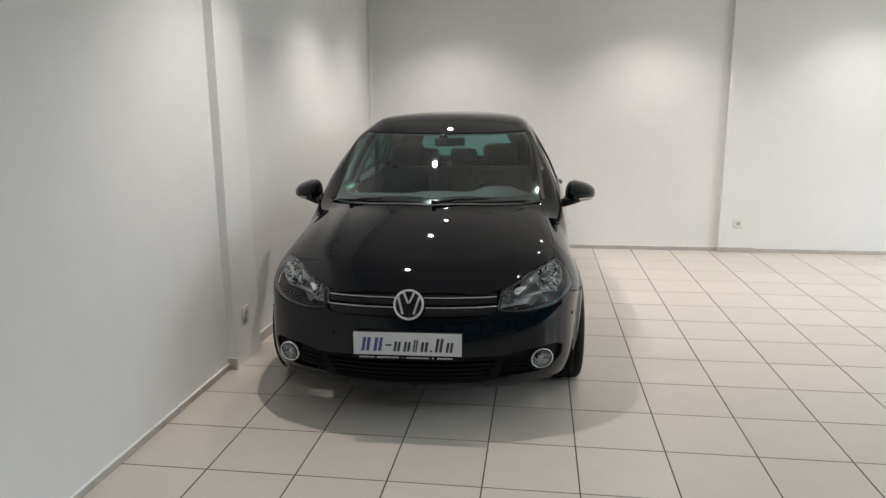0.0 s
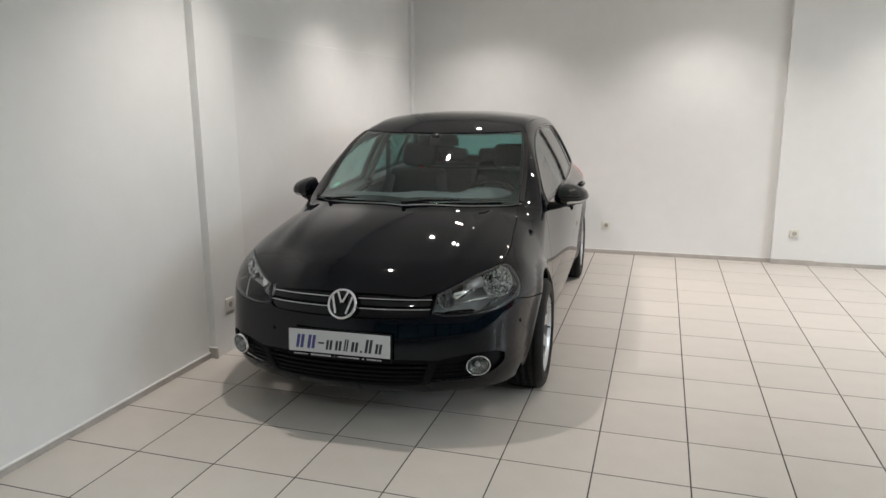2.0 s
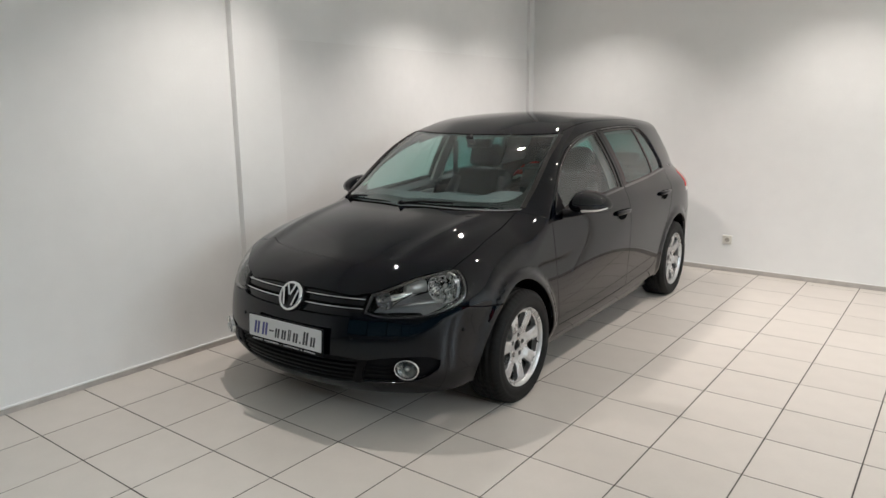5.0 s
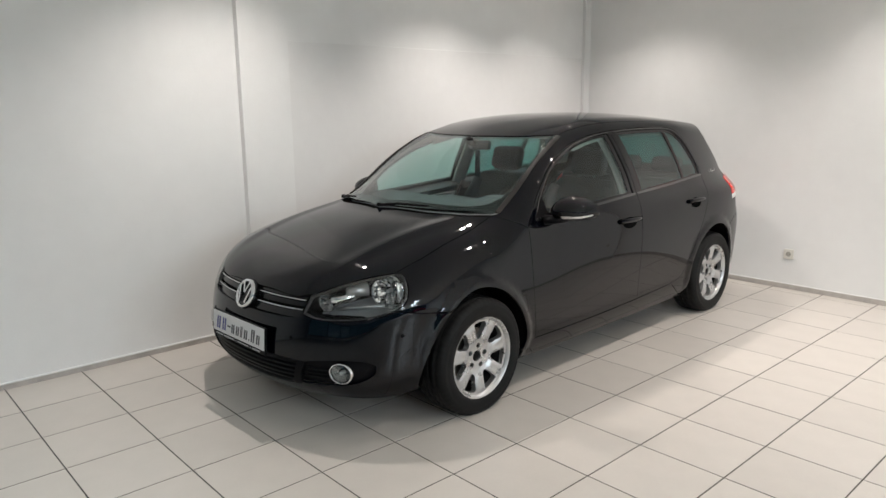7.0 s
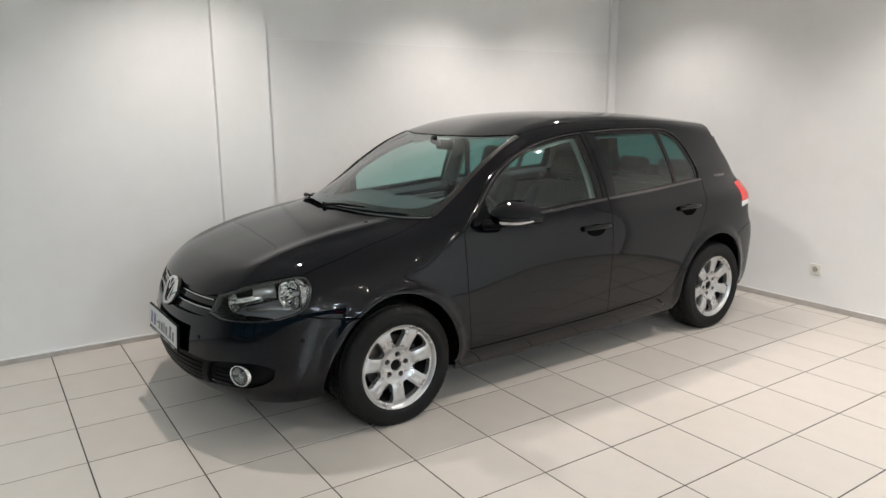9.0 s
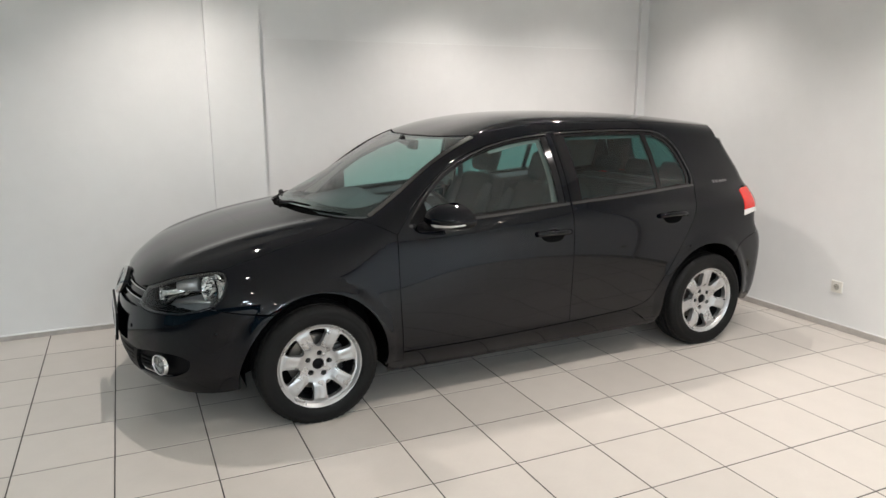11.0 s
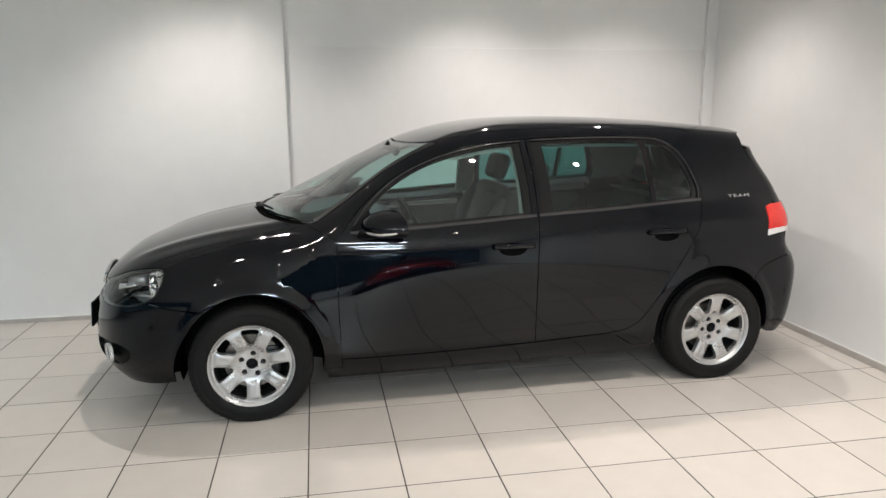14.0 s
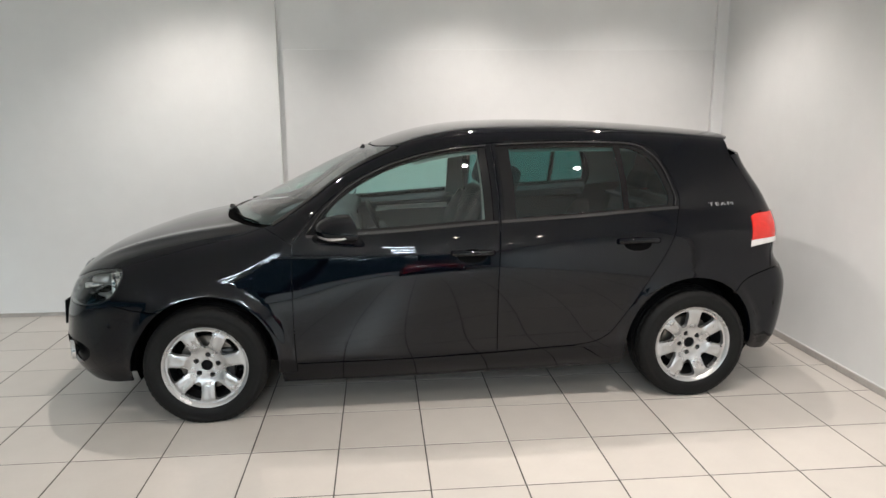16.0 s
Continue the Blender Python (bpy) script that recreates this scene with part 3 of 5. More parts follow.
# lines that panels share
hood_side = [T(0.650, 0.275), T(0.668, 0.10), T(0.685, -0.10), T(0.698, -0.25), T(0.697, -0.35), T(0.693, -0.43)]
lamp_top = [T(0.693, -0.43), T(0.645, -0.51), T(0.57, -0.605), T(0.43, -0.735)]
lamp_round = [S(-0.505, 0.624), S(-0.455, 0.656), S(-0.424, 0.707), S(-0.410, 0.757), T(0.693, -0.43)]
hood_lip = [T(0.43, -0.735), T(0.25, -0.785), T(0.0, -0.803)]
CENTRE = 90 * math.pi / 180 * PHI
hood_back = [T(0.0, -0.005), T(0.3, 0.045), T(0.50, 0.135), T(0.60, 0.218), T(0.650, 0.275)]
half = outline(list(reversed(hood_lip)), list(reversed(lamp_top)), list(reversed(hood_side)), list(reversed(hood_back)))
bonnet = sheet("bonnet", car, M_PAINT, mirrored(half, (1, CENTRE)), grid=0.028, gap=0.003, label="closed black bonnet")

shut_a = [S(0.43, 0.285), S(0.424, 0.50), S(0.424, 0.724), S(0.428, 0.895)]
door_top_f = [S(0.428, 0.895), S(0.47, 0.945), S(0.556, 1.052), S(0.728, 1.190), S(0.905, 1.275), S(1.084, 1.329), S(1.265, 1.362), S(1.475, 1.381)]
door_top_r = [S(1.475, 1.381), S(1.758, 1.389), S(2.073, 1.389), S(2.27, 1.378)]
door_qtr = [S(2.27, 1.378), S(2.36, 1.345), S(2.43, 1.25), S(2.475, 1.13), S(2.485, 1.06), S(2.465, 1.00)]
door_rear = [S(2.465, 1.00), S(2.409, 0.877), S(2.279, 0.668), S(2.16, 0.49), S(2.085, 0.39), S(2.00, 0.34), S(1.88, 0.322)]
shut_b = [S(1.475, 1.381), S(1.487, 1.18), S(1.489, 0.98), S(1.472, 0.75), S(1.468, 0.50), S(1.468, 0.303)]
screen_side = [T(0.668, 0.335), T(0.655, 0.47), T(0.628, 0.70), T(0.580, 0.980)]

for left in (True, False):
    # wing between headlamp, bonnet and door
    wing = outline(arc(*ARCH_F, 128, -12, 22), [S(0.352, 0.235), S(0.432, 0.235)], [S(0.432, 0.235), S(0.43, 0.285)], shut_a,
                   [S(0.428, 0.895), S(0.39, 0.915), S(0.345, 0.938)], [S(0.345, 0.938), T(0.650, 0.275)], hood_side,
                   list(reversed(lamp_round)), [S(-0.505, 0.624), S(-0.38, 0.598), S(-0.30, 0.588), S(-0.229, 0.5825)])
    sheet("front_wing", car, M_PAINT, wing, left=left, grid=0.026)
    # doors, each with its window opening
    glass_f = outline([S(0.585, 0.955), S(0.95, 0.975), S(1.415, 1.003)], [S(1.415, 1.003), S(1.412, 1.18), S(1.40, 1.352)], [S(1.40, 1.352), S(1.265, 1.340), S(1.084, 1.306), S(0.905, 1.250), S(0.748, 1.170), S(0.64, 1.085), S(0.585, 1.02)], [S(0.585, 1.02), S(0.585, 0.955)])
    open_f = outline([S(0.500, 0.930), S(0.95, 0.952), S(1.455, 0.985)], [S(1.455, 0.985), S(1.452, 1.18), S(1.44, 1.364)], [S(1.44, 1.364), S(1.265, 1.348), S(1.084, 1.315), S(0.905, 1.260), S(0.738, 1.178), S(0.60, 1.065), S(0.500, 0.945)], [S(0.500, 0.945), S(0.500, 0.930)])
    door = sheet("front_door", car, M_PAINT, outline(shut_a, door_top_f, shut_b, [S(1.468, 0.303), S(0.95, 0.288), S(0.43, 0.285)]), [open_f], left=left, grid=0.03, gap=0.003, label="closed black front door")
    sheet("window_seal", door, M_GLOSSBLACK, open_f, [glass_f], left=left, off=-0.006, depth=0.02, gap=0.0, label="glossy black window frame")
    sheet("window_pane", door, M_GLASS, glass_f, left=left, off=-0.010, depth=0.0, gap=-0.004, label="clear greenish side window")
    open_r = outline([S(1.515, 0.990), S(1.95, 1.008), S(2.445, 1.035)], [S(2.445, 1.035), S(2.452, 1.10), S(2.40, 1.25), S(2.335, 1.325), S(2.25, 1.362)], [S(2.25, 1.362), S(2.05, 1.373), S(1.758, 1.374), S(1.50, 1.366)], [S(1.50, 1.366), S(1.513, 1.18), S(1.515, 0.990)])
    glass_r = outline([S(1.575, 1.008), S(1.85, 1.019), S(2.165, 1.036)], [S(2.165, 1.036), S(2.165, 1.20), S(2.155, 1.358)], [S(2.155, 1.358), S(1.85, 1.362), S(1.565, 1.356)], [S(1.565, 1.356), S(1.575, 1.18), S(1.575, 1.008)])
    glass_q = outline([S(2.195, 1.038), S(2.415, 1.050)], [S(2.415, 1.050), S(2.425, 1.11), S(2.375, 1.245), S(2.315, 1.315), S(2.24, 1.350)], [S(2.24, 1.350), S(2.188, 1.354)], [S(2.188, 1.354), S(2.195, 1.20), S(2.195, 1.038)])
    door = sheet("rear_door", car, M_PAINT, outline(list(reversed(shut_b)), door_top_r, door_qtr, door_rear, [S(1.88, 0.322), S(1.468, 0.303)]), [open_r], left=left, grid=0.03, gap=0.003, label="closed black rear door")
    sheet("window_seal", door, M_GLOSSBLACK, open_r, [glass_r, glass_q], left=left, off=-0.006, depth=0.02, gap=0.0, label="glossy black window frame")
    sheet("window_pane", door, M_PRIVACY, glass_r, left=left, off=-0.010, depth=0.0, gap=-0.004, label="dark tinted side window")
    sheet("quarter_pane", door, M_PRIVACY, glass_q, left=left, off=-0.010, depth=0.0, gap=-0.004, label="dark tinted fixed quarter window")
    # body side: pillar, roof rail and rear quarter in one pressing
    roof_line = [T(0.560, 1.01), T(0.556, 1.40), T(0.545, 2.00), T(0.530, 2.50), T(0.505, 2.84)]
    side = outline(list(reversed(door_top_f)), [S(0.428, 0.895), S(0.39, 0.915), S(0.345, 0.938)], [S(0.345, 0.938), T(0.650, 0.275)], [T(0.650, 0.275), T(0.668, 0.335)], screen_side, [T(0.580, 0.980), T(0.560, 1.01)], roof_line,
                   [T(0.505, 2.84), S(2.845, 1.30), S(2.90, 1.20), S(2.955, 1.10), S(2.985, 1.0)], [S(2.985, 1.0), S(2.94, 0.988), S(2.903, 0.976)], [S(2.903, 0.976), S(2.873, 0.895), S(2.857, 0.822)],
                   [S(2.857, 0.822), S(2.91, 0.830), S(2.985, 0.842)], [S(2.985, 0.845), S(2.985, 0.70)], [S(2.985, 0.70), S(2.85, 0.655), S(2.765, 0.580)], arc(*ARCH_R, 49.5, 180, 20), [S(2.168, 0.305), S(2.168, 0.235)],
                   [S(2.168, 0.235), S(2.05, 0.235)], [S(2.05, 0.235), S(1.95, 0.300), S(1.88, 0.322)], list(reversed(door_rear)), list(reversed(door_qtr)), list(reversed(door_top_r)))
    sheet("body_side", car, M_PAINT, side, left=left, grid=0.028, label="black pillars, roof rail and rear quarter")
    sill = outline([S(0.352, 0.232), S(0.432, 0.232)], [S(0.432, 0.232), S(0.432, 0.280)], [S(0.432, 0.280), S(0.95, 0.283), S(1.468, 0.298), S(1.88, 0.317), S(1.95, 0.296), S(2.05, 0.232)], [S(2.05, 0.232), S(2.168, 0.232)], [S(2.168, 0.232), S(2.16, 0.185)], [S(2.16, 0.185), S(1.2, 0.172), S(0.358, 0.168)], [S(0.358, 0.168), S(0.352, 0.232)])
    sheet("sill", car, M_PAINT, sill, left=left, off=-0.004, grid=0.03, label="dusty black side sill")

half = outline([T(0.0, 0.848), T(0.3, 0.875), T(0.50, 0.938), T(0.574, 0.990)], [T(0.574, 0.990), T(0.560, 1.01)], roof_line, [T(0.505, 2.84), T(0.40, 2.915), T(0.2, 2.955), T(0.0, 2.965)])
sheet("roof", car, M_PAINT, mirrored(half, (1, CENTRE)), grid=0.032, label="black painted roof")
half = outline([T(0.0, 0.035), T(0.3, 0.085), T(0.50, 0.175), T(0.60, 0.255), T(0.660, 0.325)], [T(0.660, 0.325), T(0.647, 0.47), T(0.620, 0.70), T(0.572, 0.975)], [T(0.572, 0.975), T(0.50, 0.928), T(0.3, 0.865), T(0.0, 0.838)])
windscreen = sheet("windscreen", car, M_GLASS, mirrored(half, (1, CENTRE)), grid=0.03, off=-0.003, depth=0.0, label="clear greenish windscreen")
inner = outline([T(0.0, 0.105), T(0.3, 0.157), T(0.48, 0.235), T(0.57, 0.320), T(0.612, 0.410)], [T(0.612, 0.410), T(0.613, 0.48), T(0.590, 0.70), T(0.549, 0.940)], [T(0.549, 0.940), T(0.48, 0.902), T(0.3, 0.843), T(0.0, 0.815)])
sheet("black_band", windscreen, M_GLOSSBLACK, mirrored(half, (1, CENTRE)), [mirrored(inner, (1, CENTRE))], grid=0.03, off=-0.006, depth=0.0, gap=0.001, label="black printed border of the windscreen")
half = outline([T(0.0, -0.002), T(0.3, 0.048), T(0.50, 0.138), T(0.60, 0.221), T(0.652, 0.285), T(0.660, 0.320)], [T(0.660, 0.320), T(0.60, 0.252), T(0.50, 0.172), T(0.3, 0.083), T(0.0, 0.033)])
sheet("scuttle", car, M_DARKHOLE, mirrored(half, (1, CENTRE)), grid=0.02, off=-0.016, depth=0.02, gap=-0.006, label="black plastic panel below the windscreen")

for left in (True, False):
    seal = outline([T(0.672, 0.330), T(0.661, 0.47), T(0.634, 0.70), T(0.586, 0.978)], [T(0.586, 0.978), T(0.562, 0.966)], [T(0.562, 0.966), T(0.610, 0.70), T(0.636, 0.47), T(0.648, 0.322)], [T(0.648, 0.322), T(0.672, 0.330)])
    sheet("screen_seal", car, M_SEAL, seal, left=left, grid=0.02, off=0.004, depth=0.010, gap=0.0, label="black rubber strip beside the windscreen")


# ---- nose: bumper, grilles, lamps, plate ----
def to_nose(q):
    p = skin_side(np.array([q[0]]), np.array([q[1]]))[0]
    return (math.atan2(p[0], FRONT_Y - p[1]) * THETA, p[2])


lamp_low = [N(0.417, 0.597), N(0.50, 0.578), NS(-0.67, 0.583), NS(-0.59, 0.598), NS(-0.505, 0.624)]
lamp_in = [to_nose(T(0.43, -0.735)), N(0.425, 0.64), N(0.417, 0.597)]
lamp_line = outline(lamp_low, [to_nose(q) for q in lamp_round + lamp_top[1:]], lamp_in, step=0.012)

intake_half = outline([N(0.0, 0.386), N(0.34, 0.384), N(0.425, 0.378)], [N(0.425, 0.378), N(0.408, 0.32), N(0.378, 0.258)], [N(0.378, 0.258), N(0.30, 0.246), N(0.0, 0.240)])
intake = mirrored(intake_half, (0, 0.0))
fog_line = outline([N(0.452, 0.378), N(0.53, 0.392), N(0.62, 0.400), N(0.70, 0.396), N(0.738, 0.374)], [N(0.738, 0.374), N(0.730, 0.330), N(0.67, 0.288), N(0.56, 0.268), N(0.412, 0.262)], [N(0.412, 0.262), N(0.452, 0.378)], step=0.012)
fog_mirror = [np.array((-q[0], q[1])) for q in fog_line][::-1]
bumper_half = outline([N(0.0, 0.572), N(0.25, 0.573), N(0.395, 0.580), N(0.417, 0.595)], lamp_low, [NS(-0.505, 0.622), NS(-0.38, 0.596), NS(-0.30, 0.584), NS(-0.229, 0.5785)],
                      [NS(ARCH_F[0] + (ARCH_F[2] + 0.040 * ease(a, 146, 193)) * math.cos(radians(a)), ARCH_F[1] + (ARCH_F[2] + 0.040 * ease(a, 146, 193)) * math.sin(radians(a))) for a in range(128, 194, 5)], [NS(-0.392, 0.213), NS(-0.50, 0.200), N(0.60, 0.195), N(0.30, 0.192), N(0.0, 0.190)])
bumper = sheet("front_bumper", car, M_PAINT, mirrored(bumper_half, (0, 0.0)), [intake, fog_line, fog_mirror], skin_front, grid=0.026, depth=0.014, label="glossy black front bumper")

# parking sensors
for sx, sz in ((0.377, 0.481), (0.775, 0.505)):
    for s in (1, -1):
        uv = N(sx, sz) if sx < 0.6 else NS(-0.485, sz)
        p = skin_front(np.array([uv[0]]), np.array([uv[1]]))
        n = Vector(gradient(p)[0])
        p = Vector(p[0])
        if s < 0:
            p, n = Vector((-p.x, p.y, p.z)), Vector((-n.x, n.y, n.z))
        dot = part("parking_sensor", revolve([(0.0025, 0.0), (0.0025, 0.0085), (0.0012, 0.0095), (-0.002, 0.0105)], 18, "z"), M_BLACK, bumper, "small round black parking sensor", True)
        dot.matrix_basis = Matrix.Translation(p) @ n.to_track_quat("Z", "Y").to_matrix().to_4x4()

# lower intake with its bars
low_grille = sheet("lower_grille", bumper, M_DARKHOLE, intake, (), skin_front, off=-0.055, depth=0.0, gap=-0.012, label="black plastic air intake")
for z in (0.268, 0.293, 0.318, 0.343, 0.368):
    x = 0.376 + (z - 0.258) * 0.38
    sheet("grille_bar", bumper, M_BLACK, outline([N(-x, z - 0.0045), N(0.0, z - 0.0045), N(x, z - 0.0045)], [N(x, z + 0.0045), N(0.0, z + 0.0045), N(-x, z + 0.0045)]), (), skin_front, off=-0.008, depth=0.035, gap=0.0, grid=0.04)
frame_in = mirrored(outline([N(0.0, 0.380), N(0.34, 0.378), N(0.413, 0.373)], [N(0.413, 0.373), N(0.397, 0.32), N(0.370, 0.263)], [N(0.370, 0.263), N(0.30, 0.252), N(0.0, 0.246)]), (0, 0.0))
sheet("intake_frame", bumper, M_BLACK, intake, [frame_in], skin_front, off=-0.001, depth=0.03, gap=0.001)

def facet_dish(r):
    """A reflector bowl cut into flat flutes, each tilted a little differently."""
    bm = bmesh.new()
    rnd = random.Random(int(r * 1000))
    n = 22
    for k in range(n):
        a0, a1 = 2 * math.pi * k / n, 2 * math.pi * (k + 1) / n
        for (h0, q0), (h1, q1) in zip(((0.058, 0.16), (0.052, 0.40), (0.036, 0.66), (0.016, 0.87)), ((0.052, 0.40), (0.036, 0.66), (0.016, 0.87), (0.0, 1.0))):
            t0, t1 = rnd.uniform(-0.011, 0.011), rnd.uniform(-0.011, 0.011)
            vs = [bm.verts.new((r * q * math.cos(a), h + t, r * q * math.sin(a))) for q, h, a, t in ((q0, h0, a0, t0), (q0, h0, a1, -t0), (q1, h1, a1, t1), (q1, h1, a0, -t1))]
            bm.faces.new(vs)
    return bm


for left in (True, False):
    s = 1 if left else -1
    hollow = sheet("fog_bezel", bumper, M_BLACK, fog_line, (), skin_front, off=-0.022, depth=0.0, gap=-0.006, left=left, grid=0.02, label="black plastic fog lamp bezel")
    for z in (0.300, 0.322, 0.344):
        x0 = 0.436 + (z - 0.28) * 0.30
        sheet("bezel_bar", bumper, M_BLACK, outline([N(x0, z - 0.003), N(0.50, z - 0.003), N(0.575, z - 0.003)], [N(0.575, z + 0.003), N(0.50, z + 0.003), N(x0, z + 0.003)]), (), skin_front, off=-0.012, depth=0.012, gap=0.0, left=left)
    # black post between the intake and the fog lamp bezel
    sheet("bezel_post", bumper, M_BLACK, outline([N(0.376, 0.252), N(0.414, 0.256)], [N(0.414, 0.256), N(0.436, 0.33), N(0.456, 0.380)], [N(0.456, 0.380), N(0.422, 0.381)], [N(0.422, 0.381), N(0.405, 0.32), N(0.376, 0.252)]), (), skin_front, off=0.0015, depth=0.02, gap=0.0, left=left, grid=0.02, label="black plastic post beside the intake")
    # round fog lamp
    at = Matrix.Translation((s * 0.628, -0.722, 0.343)) @ Matrix.Rotation(s * radians(24), 4, "Z") @ Matrix.Diagonal((1.26, 1.0, 1.05, 1))
    ring = part("fog_ring", revolve([(-0.004, 0.0420), (-0.011, 0.0425), (-0.014, 0.0445), (-0.012, 0.0465), (0.004, 0.0475)], 40, "y"), M_CHROME, bumper, "chrome fog lamp ring", True)
    ring.matrix_basis = at
    bowl = part("fog_reflector", revolve([(0.026, 0.0), (0.024, 0.012), (0.014, 0.027), (-0.002, 0.040)], 32, "y"), M_FOG, bumper, "", True)
    bowl.matrix_basis = at
    bulb = part("fog_bulb", revolve([(-0.006, 0.0), (-0.004, 0.008), (0.006, 0.010), (0.022, 0.010)], 16, "y"), M_SILVERTRIM, bumper, "", True)
    bulb.matrix_basis = at
    cover = part("fog_lens", revolve([(-0.012, 0.0), (-0.011, 0.016), (-0.008, 0.032), (-0.004, 0.041)], 32, "y"), M_LENS, bumper, "", True)
    cover.matrix_basis = at

    # headlamp: grey bowl, two reflectors, indicator, clear cover
    lens = sheet("headlamp", car, M_LENS, lamp_line, (), skin_front, off=0.0, depth=0.0, gap=0.003, left=left, grid=0.022, label="clear headlamp with grey housing")
    rim_in = [q for q in shrink(lamp_line, 0.012)]
    sheet("lamp_rim", lens, M_LAMPRIM, lamp_line, [rim_in], skin_front, off=-0.003, depth=0.016, gap=0.004, left=left, grid=0.02, label="dark grey lamp surround")
    sheet("lamp_bowl", lens, M_LAMPGREY, lamp_line, (), skin_front, off=-0.165, depth=0.0, gap=-0.004, left=left, grid=0.025, label="grey inner lamp housing")
    for (lx, ly, lz), r, yaw, tilt in (((0.668, -0.468, 0.690), 0.074, 30, -5), ((0.466, -0.672, 0.640), 0.043, 14, -3), ((0.556, -0.572, 0.690), 0.031, 22, -6)):
        at = Matrix.Translation((s * lx, ly, lz)) @ Matrix.Rotation(s * radians(yaw), 4, "Z") @ Matrix.Rotation(radians(tilt), 4, "X")
        dish = part("reflector", facet_dish(r), M_REFLECTOR, lens, "bright faceted reflector")
        dish.matrix_basis = at
        edge_ring = part("reflector_ring", revolve([(0.004, r * 0.985), (-0.005, r), (-0.007, r * 1.05), (0.004, r * 1.09)], 40, "y"), M_CHROME, lens, "bright ring round the reflector", True)
        edge_ring.matrix_basis = at
        lamp_bulb = part("bulb", revolve([(-0.002, 0.0), (0.0, 0.007), (0.02, 0.009), (0.058, 0.010)], 14, "y"), M_SILVERTRIM, lens, "", True)
        lamp_bulb.matrix_basis = at
    part("indicator", tube([(s * 0.545, -0.612, 0.694), (s * 0.560, -0.575, 0.696), (s * 0.585, -0.520, 0.700)], [0.020, 0.026, 0.032], 18), M_SILVERTRIM, lens, "pale indicator bulb window", True)
    part("reflector_cone", tube([(s * 0.486, -0.655, 0.648), (s * 0.520, -0.618, 0.660), (s * 0.555, -0.575, 0.676)], [0.034, 0.022, 0.026], 18), M_REFLECTOR, lens, "silver cone behind the small lamp", True)
    # silver shield that closes the lamp outside the large reflector
    bm = bmesh.new()
    rows = []
    for a in range(7):
        u = a / 6
        rows.append([bm.verts.new((s * (0.712 + 0.040 * u), -0.470 + 0.085 * u + 0.012 * math.sin(math.pi * v / 5), 0.632 + 0.026 * u + (0.118 - 0.030 * u) * v / 5)) for v in range(6)])
    for p, q in zip(rows, rows[1:]):
        for v in range(5):
            bm.faces.new((p[v], q[v], q[v + 1], p[v + 1]))
    bmesh.ops.solidify(bm, geom=list(bm.faces), thickness=0.003)
    part("reflector_shield", bm, M_REFLECTOR, lens, "silver side shield of the lamp", True)
    part("lamp_bridge", tube([(s * 0.470, -0.620, 0.596), (s * 0.560, -0.560, 0.612), (s * 0.66, -0.480, 0.622)], [0.012, 0.018, 0.012], 10, 0.6), M_SILVERTRIM, lens, "", True)

# upper grille between the lamps
grille_half = outline([N(0.0, 0.690), N(0.25, 0.686), N(0.425, 0.672)], [N(0.425, 0.672), N(0.414, 0.598)], [N(0.414, 0.598), N(0.39, 0.578), N(0.25, 0.571), N(0.0, 0.570)])
grille = sheet("grille", car, M_DARKHOLE, mirrored(grille_half, (0, 0.0)), (), skin_front, off=-0.040, depth=0.0, gap=-0.008, label="black slatted grille with chrome strips")
for z, h in ((0.588, 0.010), (0.603, 0.012), (0.645, 0.012), (0.676, 0.008)):
    e = 0.41
    sheet("slat", grille, M_GLOSSBLACK, outline([N(-e, z - h), N(0.0, z - h), N(e, z - h)], [N(e, z + h * 0.8), N(0.0, z + h * 0.8), N(-e, z + h * 0.8)]), (), skin_front, off=-0.016, depth=0.025, gap=0.0, grid=0.04)
for z in (0.617, 0.660):
    e = 0.412
    sheet("chrome_strip", grille, M_CHROME, outline([N(-e, z - 0.0015), N(0.0, z - 0.0015), N(e, z - 0.0015)], [N(e, z + 0.0015), N(0.0, z + 0.0015), N(-e, z + 0.0015)]), (), skin_front, off=-0.007, depth=0.002, gap=0.0, grid=0.05, edge=0.0006, label="thin chrome strip")

# round chrome emblem: ring and slanted strokes
at = Matrix.Translation((-0.004, -0.842, 0.632)) @ Matrix.Rotation(radians(-24), 4, "X")
emblem = part("emblem", revolve([(0.012, 0.0), (-0.002, 0.066), (0.0, 0.072), (0.014, 0.077), (0.03, 0.077)], 48, "y"), M_GLOSSBLACK, car, "round chrome emblem on black", True)
emblem.matrix_basis = at
part("emblem_ring", revolve([(0.002, 0.060), (-0.007, 0.062), (-0.009, 0.067), (-0.006, 0.073), (0.006, 0.075)], 48, "y"), M_CHROME, emblem, "", True)
bm = bmesh.new()
for x0, z0, x1, z1 in ((-0.026, 0.058, -0.002, 0.006), (0.026, 0.058, 0.002, 0.006), (-0.050, 0.036, -0.026, -0.046), (0.050, 0.036, 0.026, -0.046)):
    d = Vector((x1 - x0, 0, z1 - z0))
    m = Matrix.Translation(((x0 + x1) / 2, -0.004, (z0 + z1) / 2)) @ Matrix.Rotation(math.atan2(d.x, d.z), 4, "Y") @ Matrix.Diagonal((0.0105, 0.008, d.length, 1))
    bmesh.ops.create_cube(bm, size=1.0, matrix=m)
part("emblem_strokes", bm, M_CHROME, emblem)

